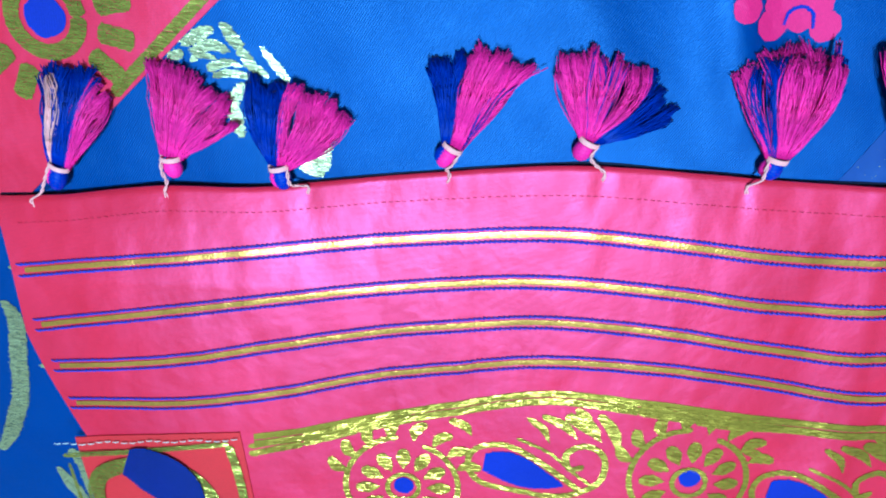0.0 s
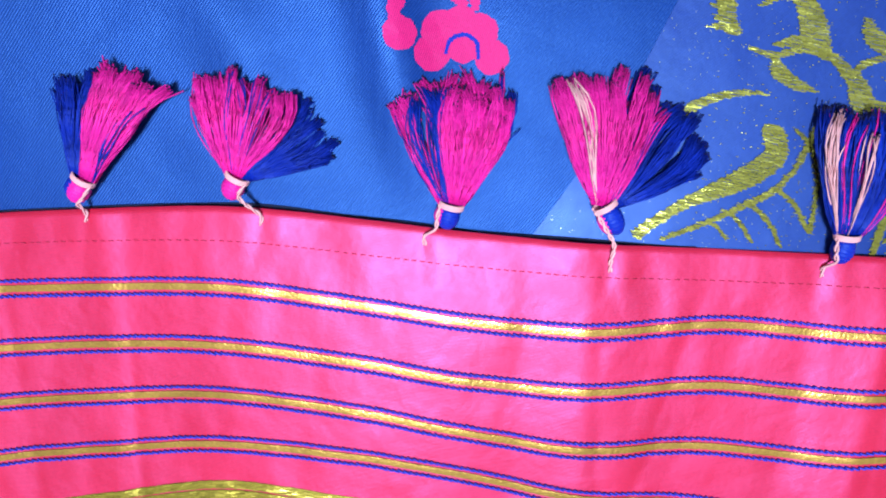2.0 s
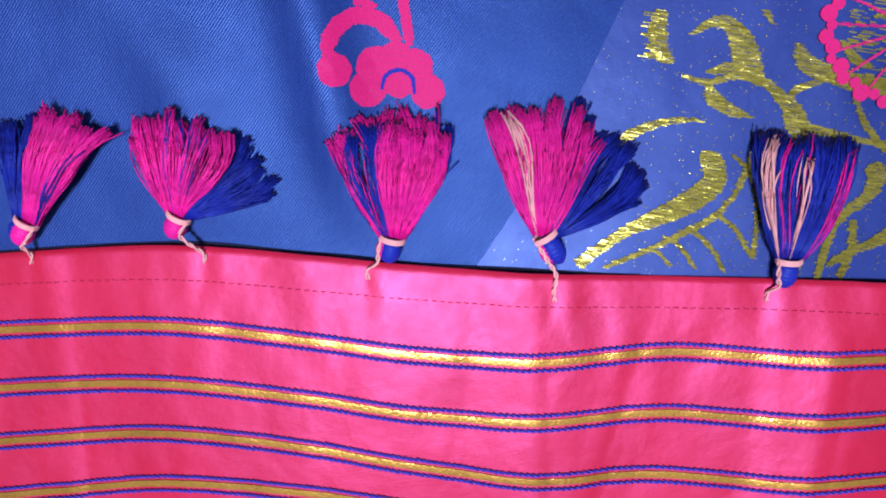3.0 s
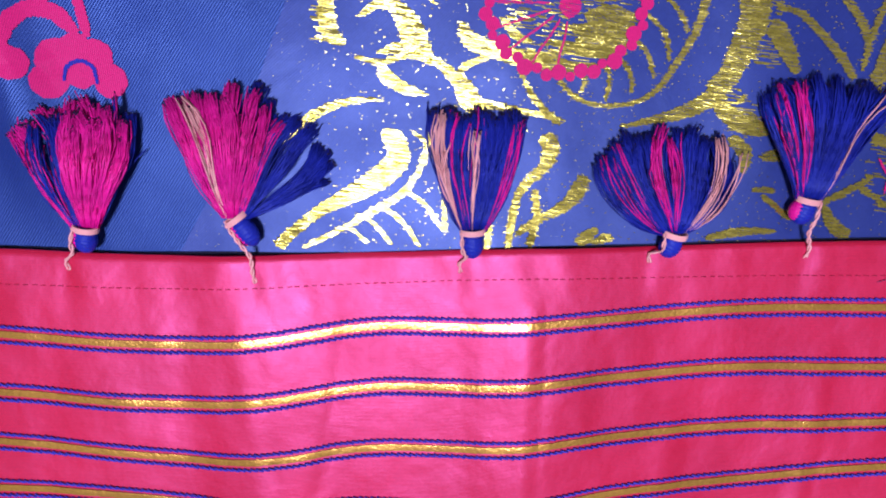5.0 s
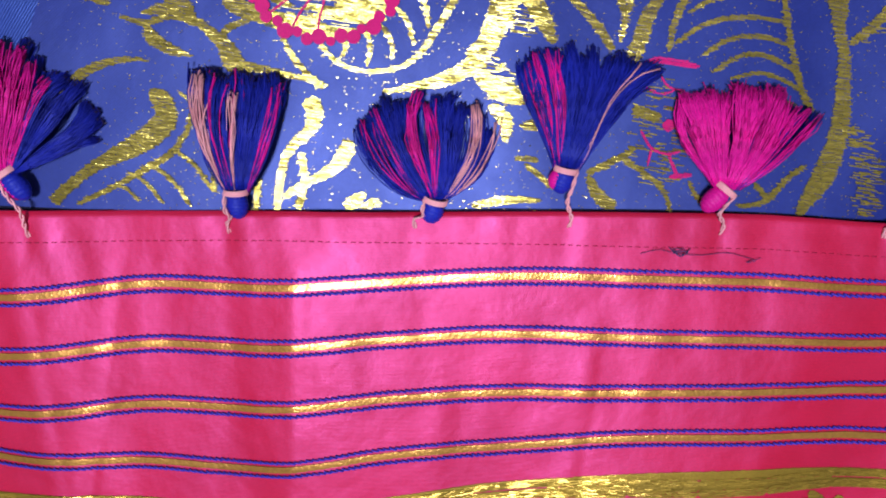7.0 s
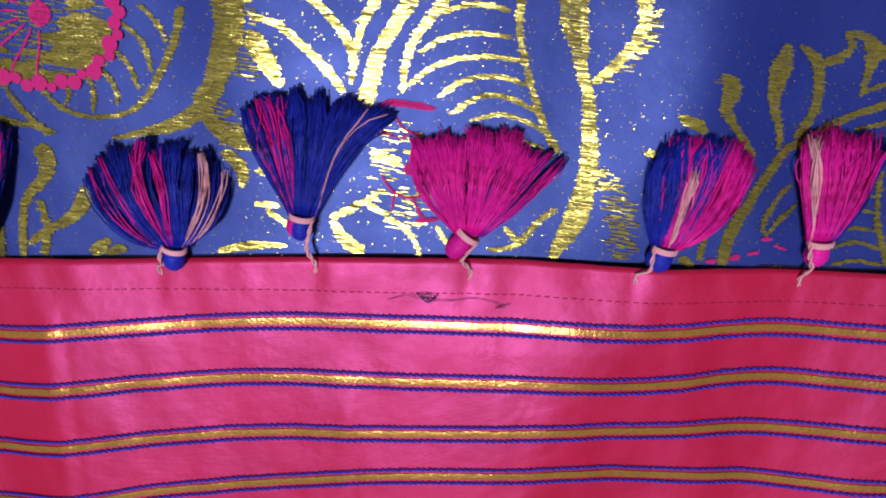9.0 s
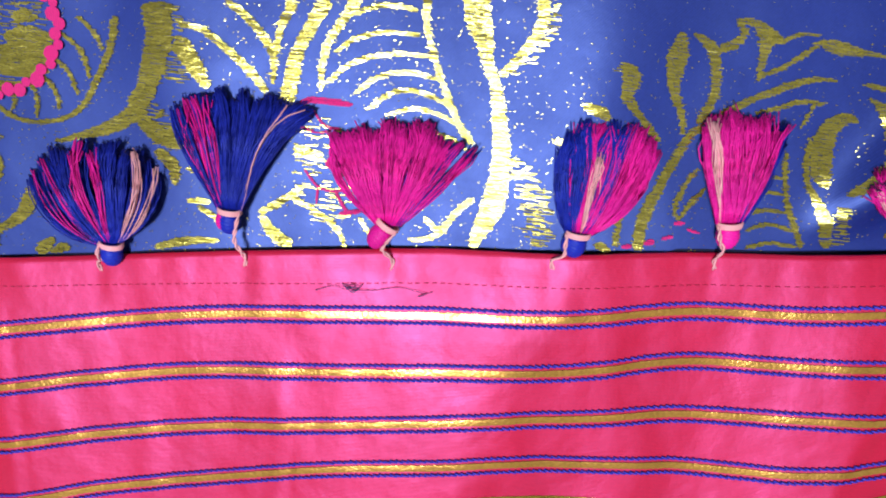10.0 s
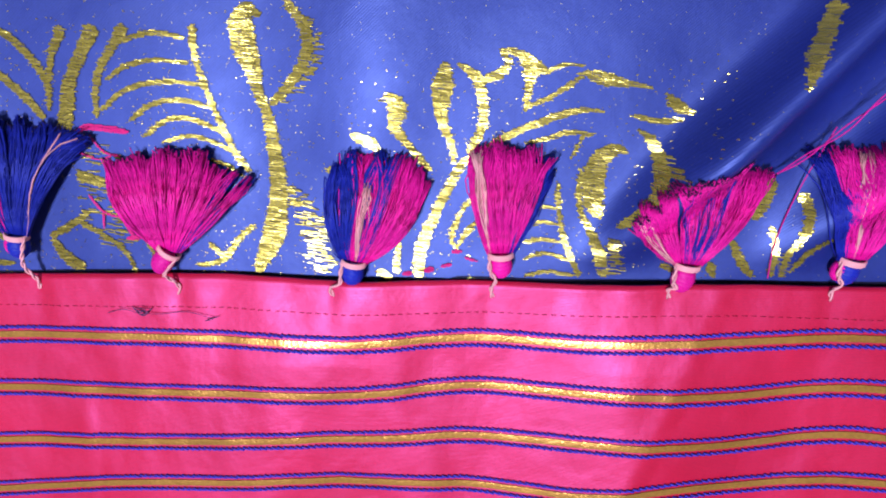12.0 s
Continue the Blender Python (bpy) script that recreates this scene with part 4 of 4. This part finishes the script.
tube(bm, [on_pink(p.x, p.y, 0.6 + p.z) for p in spline([(362, -10, 0), (368, -8.5, 0.3), (373, -9.5, 0.8), (376, -8, 1.2), (372, -8, 1.0), (375, -9.6, 0.9), (382, -10, 0.2),
                                                      (390, -9.2, 0.2), (396, -10.5, 0.5), (399, -11.6, 0.9), (396, -12.2, 0.5), (401, -10.8, 0.3)], 0.7)], 0.10 * MM)
part("thread", bm, THREAD_DARK, knot)
bm = bmesh.new()
tube(bm, [on_pink(p.x, p.y, 0.6 + p.z) for p in spline([(371, -7.6, 0), (374, -10, 1.0), (377, -9, 1.2), (373, -8.6, 1.4), (375, -10.6, 0.8), (378, -8, 0.3)], 0.5)], 0.17 * MM)
part("knot", bm, THREAD_DARK, knot)

# ---- tassels ----
PINK, BLUE, PALE = 0, 1, 2
THREADS = (("pink_threads", THREAD_PINK), ("blue_threads", THREAD_BLUE), ("pale_threads", THREAD_PALE))


def fan_at(fan, s):
    """Angle and length of the fan at s, from 0 on its one side to 1 on the other."""
    (a0, l0), (a1, l1), (a2, l2) = fan
    w0, w1, w2 = (1 - s) * (1 - 2 * s), 4 * s * (1 - s), s * (2 * s - 1)
    return w0 * a0 + w1 * a1 + w2 * a2, w0 * l0 + w1 * l1 + w2 * l2


def tassel(label, base, head, neck, fan, sectors, head_colours, seed, count=1050, puff=5.0, bulge=0.12, tips=0.15, size=0.95):
    """A knotted silk tassel. sectors: (from, to, colour, how much of it, length factor, lift in mm)."""
    r = random.Random(seed)
    top = thing("tassel", (base[0] * MM, base[1] * MM, 0.004), label, "tassel", "tassels along the hem")
    meshes, ends = [bmesh.new() for _ in THREADS], bmesh.new()
    used = set()
    nz = 6.2
    mid = fan_at(fan, 0.5)[0]
    locks = [(i / 21 + r.uniform(-0.02, 0.02), r.gauss(0, 9), r.gauss(0, 0.05), r.gauss(0, 0.6)) for i in range(22)]
    lean = {k[0]: fan_at(fan, min(1.0, max(0.0, k[0])))[0] + r.gauss(0, 2.5) for k in locks}
    for f0, f1, colour, share, reach, lift in sectors:
        for _ in range(int(count * share * (0.62 if colour == PALE else 1))):
            s = f0 + (f1 - f0) * r.random()
            lock = min(locks, key=lambda k: abs(k[0] - s))
            s += (lock[0] - s) * 0.12
            ang, length = fan_at(fan, s)
            ang += r.gauss(0, 1.2)
            length *= size * reach * (1 + lock[2] + r.gauss(0, 0.022))
            if r.random() < 0.035:
                length *= r.uniform(0.72, 1.07)
                ang += r.gauss(0, 7)
            layer = r.random()
            bend = lock[1] + r.gauss(0, 2.5)
            wig, ph, fq = r.gauss(0, 1.0), r.uniform(0, 6), r.uniform(3, 9)
            start = (s - 0.5) * 8.2
            path = []
            for i in range(9):
                t = i / 8
                a = radians(mid + (ang - mid) * (1 + bulge * (1 - t) * (1 if abs(ang - mid) < 45 else 0.4)) + bend * t * (1 - t) * 2 + (lean[lock[0]] - ang) * 0.42 * t * t)
                d = length * t
                x = neck[0] + start * (1 - t ** 1.6) * math.cos(radians(mid)) + d * math.sin(a) + wig * t * math.sin(fq * t + ph)
                y = neck[1] - start * (1 - t ** 1.6) * math.sin(radians(mid)) + d * math.cos(a)
                z = nz + (layer - 0.5) * 2.2 * (0.5 + 0.5 * t) + puff * 0.4 * math.sin(math.pi * t ** 0.8) - 2.0 * t + (lift + lock[3]) * t
                z = max(z, blue_z(x, y) + 1.7 + 0.4 * layer, 0.9)
                path.append(Vector((x, y, z)) * MM)
            thick = r.uniform(0.20, 0.27) * MM
            tube(meshes[colour], path, thick, 3, 0.5)
            if r.random() < tips:
                end = path[-1]
                tube(ends, [end, end + (end - path[-2]).normalized() * r.uniform(0.3, 0.8) * MM + Vector((0, 0, 0.1 * MM))], thick * 1.15, 3)
            used.add(colour)
    for c, (name, mat) in enumerate(THREADS):
        if c in used:
            part(name, meshes[c], mat, top, ("fringe of bright pink threads", "fringe of royal blue threads", "few pale peach threads")[c])
        else:
            meshes[c].free()
    if tips:
        part("cut_edge", ends, THREAD_TIP, top, "dark navy cut tips of the fringe")
    else:
        ends.free()
    # the wrapped bead of the knot, in two colours
    hv, nv = Vector((*head, 5.0)), Vector((*neck, nz))
    ax = (nv - hv).normalized()
    side = Vector((-ax.y, ax.x, 0)).normalized()
    up = ax.cross(side)
    size = 4.0
    half_bead = max(4.4, ((nv - hv).length + 3.6) / 2)
    mid_bead = nv - ax * (half_bead - 0.4)
    for j, c in enumerate(head_colours):
        bm = bmesh.new()
        bmesh.ops.create_uvsphere(bm, u_segments=22, v_segments=40, radius=1.0)
        for v in bm.verts:
            p = v.co.copy()
            groove = 1 + 0.04 * math.sin(24 * p.z + 1.2 * math.atan2(p.y, p.x)) + 0.02 * math.sin(9 * math.atan2(p.y, p.x))
            q = mid_bead + p.z * ax * half_bead + size * 0.88 * groove * (p.x * side + p.y * up * 0.9)
            if j:
                q = mid_bead + side * size * 0.42 + (q - mid_bead) * 0.80
            v.co = Vector((q.x, q.y, max(q.z, 1.2))) * MM
        part("bead", bm, THREADS[c][1], top, ("pink wound bead", "blue wound bead", "peach bead")[c])
    bm = bmesh.new()
    coil = []
    for i in range(64):
        a = 2 * math.pi * i / 21
        coil.append((nv - ax * (0.9 - 1.8 * i / 64) + (3.7 * math.cos(a) * side + 2.7 * math.sin(a) * up)) * MM)
    tube(bm, coil, 0.42 * MM, 5)
    part("neck_wrap", bm, THREAD_PALE, top, "pale thread wound round the neck")
    bm = bmesh.new()
    bv = on_pink(*base) / MM
    way = spline([nv + side * 3.4 + up * 1.2, hv + side * 3.2 + Vector((0, 0, 3.2)), (hv + bv) / 2 + Vector((0, 0, 2.6)), bv + Vector((0, 0, 0.9)), bv + Vector((0.5, -3.2, 0.0))], 0.7)
    if (bv - hv).dot(side) < 0:
        way = spline([nv - side * 3.4 + up * 1.2, hv - side * 3.2 + Vector((0, 0, 3.2)), (hv + bv) / 2 + Vector((0, 0, 2.6)), bv + Vector((0, 0, 0.9)), bv + Vector((-0.5, -3.2, 0.0))], 0.7)
    for ply in (0, 1):
        wound = []
        for i, p in enumerate(way):
            a = i * 0.75 + ply * math.pi
            wound.append((p + 0.42 * Vector((math.cos(a), math.cos(a) * 0.4, math.sin(a)))) * MM)
        tube(bm, wound, 0.36 * MM, 5)
    part("tie_cord", bm, THREAD_PALE, top, "twisted pale cord sewn to the hem")
    return top


tassel("blue tassel with pink side and peach lock, on the hem", (-172, -20), (-159, -12), (-156, -5), [(-3, 36), (19, 39), (42, 37)],
       [(0, 0.1, BLUE, 0.1, 1, 0), (0.11, 0.18, PALE, 0.05, 1, 2), (0.2, 0.78, BLUE, 0.5, 1, 0), (0.75, 1, PINK, 0.3, 1, 0)], (BLUE, PINK), 1, bulge=-0.15)
tassel("bright pink tassel swept aside, on the pink hem", (-117, -14), (-112, -5), (-112, 0), [(-6, 37), (19, 34), (66, 27)],
       [(0, 0.75, PINK, 0.85, 1, 0), (0.75, 1, PINK, 0.2, 1, -1)], (PINK,), 2, bulge=-0.4)
tassel("half blue, half pink tassel, on the pink hem", (-61, -10), (-70, -8), (-71, -2), [(-20, 30), (20, 32), (56, 34)],
       [(0, 0.47, BLUE, 0.5, 1, 0), (0.42, 1, PINK, 0.55, 1, 1)], (BLUE, PINK), 3, bulge=0.1)
tassel("pink tassel with a blue side lock, on the pink hem", (-7, -3), (-9, 3), (-6, 8), [(-20, 32), (17, 39), (46, 40)],
       [(0, 0.4, BLUE, 0.35, 0.98, -2), (0.36, 0.97, PINK, 0.75, 1, 1.5), (0.88, 0.93, BLUE, 0.02, 0.8, 4)], (PINK, BLUE), 4, bulge=-0.3, size=0.88)
tassel("pink tassel with blue threads splayed flat, on the hem", (50, 0), (41, 8), (43, 12), [(-28, 34), (14, 34), (78, 34)],
       [(0, 0.68, PINK, 0.75, 1, 1.5), (0.3, 0.6, BLUE, 0.04, 1, 2), (0.66, 1, BLUE, 0.36, 1, -2.5)], (PINK,), 5, bulge=-0.1, size=0.86)
tassel("full pink tassel with blue streaks, on the pink hem", (102, -3), (109, 3), (110, 8), [(-36, 41), (0, 41), (29, 39)],
       [(0, 0.35, PINK, 0.25, 1, 0), (0.15, 0.42, BLUE, 0.26, 0.95, 1), (0.38, 1, PINK, 0.6, 0.9, 2.5), (0.3, 0.8, PINK, 0.3, 1.02, -1), (0.8, 1, BLUE, 0.06, 0.98, -1)], (BLUE, PINK), 6, bulge=0.0, size=0.89, tips=0.4)
tassel("pink tassel with peach lock and blue side, on the hem", (161, -7), (161, 5), (157, 11), [(-28, 41), (3, 40), (70, 35)],
       [(0, 0.5, PINK, 0.65, 1, 1), (0.17, 0.225, PALE, 0.045, 1, 3), (0.45, 0.72, PINK, 0.14, 0.95, 0), (0.55, 1, BLUE, 0.5, 1, -2.5)], (BLUE, PINK), 7, bulge=0.05, size=0.92, tips=0.35)
tassel("upright blue tassel with pale strands, on the pink hem", (227, -4), (231, 1), (231, 7), [(-19, 42), (3, 39), (25, 41)],
       [(0, 1, BLUE, 0.95, 1, 0), (0.07, 0.13, PALE, 0.03, 1, 3.5), (0.46, 0.49, PALE, 0.015, 1, 4), (0.0, 0.6, PINK, 0.02, 1, 1), (0.9, 1, PINK, 0.02, 1, 1)], (BLUE,), 8, bulge=0.3, size=0.89, tips=1.0)
tassel("broad blue tassel with pink and peach strands, on the hem", (288, -1), (294, 2), (295, 6), [(-49, 37), (-8, 36), (40, 33)],
       [(0, 0.9, BLUE, 0.9, 1, 0), (0.36, 0.56, PINK, 0.035, 1, 2.2), (0.02, 0.2, PINK, 0.018, 1, 1), (0.80, 0.845, PALE, 0.014, 1.02, 3), (0.88, 1, BLUE, 0.08, 0.9, -1), (0.9, 1, PALE, 0.008, 1, 3)], (BLUE,), 9, bulge=0.6, size=0.89, tips=0.3)
tassel("tall blue tassel with a pink streak, on the pink hem", (339, 1), (335, 12), (336, 17), [(-27, 39), (4, 40), (43, 44)],
       [(0, 1, BLUE, 1.0, 1, 0), (0.15, 0.32, PINK, 0.022, 1, 2), (0, 0.1, PINK, 0.03, 0.98, 0), (0.78, 0.98, PALE, 0.006, 1, 2)], (BLUE, PINK), 10, bulge=-0.3, size=0.88, tips=0.3)
tassel("wide magenta tassel with blue side threads, on the pink hem", (388, 0), (383, 7), (387, 12), [(-34, 34), (5, 32), (52, 37)],
       [(0, 0.82, PINK, 1.0, 1, 1), (0.5, 1, BLUE, 0.28, 1, -1.5), (0.8, 1, PINK, 0.05, 1, 0)], (PINK,), 11, bulge=0.0, tips=0.12)
tassel("narrow pink and blue tassel with peach lock, on the hem", (439, 0), (446, 4), (447, 9), [(-10, 28), (8, 35), (43, 37)],
       [(0, 0.4, BLUE, 0.45, 1, 1.5), (0.3, 0.75, PINK, 0.4, 0.98, 1), (0.55, 0.61, PALE, 0.04, 0.75, 4), (0.62, 0.78, BLUE, 0.14, 1, 1), (0.7, 1, PINK, 0.25, 1, 0)], (BLUE, BLUE), 12, bulge=0.5, tips=0.0)
tassel("narrow bright pink tassel with peach lock, on the hem", (490, 0), (493, 7), (493, 12), [(-17, 34), (0, 36), (32, 34)],
       [(0, 0.8, PINK, 0.85, 1, 1), (0.10, 0.17, PALE, 0.045, 1, 3), (0.68, 1, BLUE, 0.25, 1, -1), (0.85, 0.9, PINK, 0.03, 1, 2)], (PINK,), 13, bulge=0.0, size=0.87, tips=0.12)
tassel("ruffled pink tassel leaning over, on the pink hem", (544, 1), (548, 3), (549, 9), [(-54, 22), (2, 28), (37, 35)],
       [(0, 1, PINK, 0.9, 1, 1), (0.04, 0.1, PALE, 0.03, 0.95, 2.5), (0.3, 0.8, BLUE, 0.05, 0.9, 2)], (PINK,), 14, bulge=0.1, tips=0.4)
tassel("pink tassel with blue edge and peach lock, on the hem", (592, 1), (595, 6), (596, 11), [(-26, 35), (-4, 33), (30, 33)],
       [(0, 0.28, BLUE, 0.3, 1, 0), (0.22, 1, PINK, 0.8, 1, 1), (0.48, 0.53, PALE, 0.03, 1, 3), (0.85, 1, BLUE, 0.1, 1, -1)], (BLUE, PINK), 15, bulge=0.0, tips=0.2)

stray = thing("stray_thread", (0.575, 0.03, 0.004), "long loose pink threads trailing over the blue silk", "thread")
bm = bmesh.new()
for pts in (((566, 34, 5), (578, 40, 6), (590, 52, 8), (612, 68, 9), (640, 80, 6)), ((568, 33, 5), (579, 42, 6), (588, 49, 9), (600, 62, 10), (630, 76, 8)),
            ((586, 50, 7), (580, 32, 3), (575, 16, 3), (574, 4, 3))):
    tube(bm, [Vector((p.x, p.y, max(p.z, blue_z(p.x, p.y) + 0.8))) * MM for p in spline(pts, 1.5)], 0.22 * MM)
part("thread", bm, THREAD_PINK, stray)
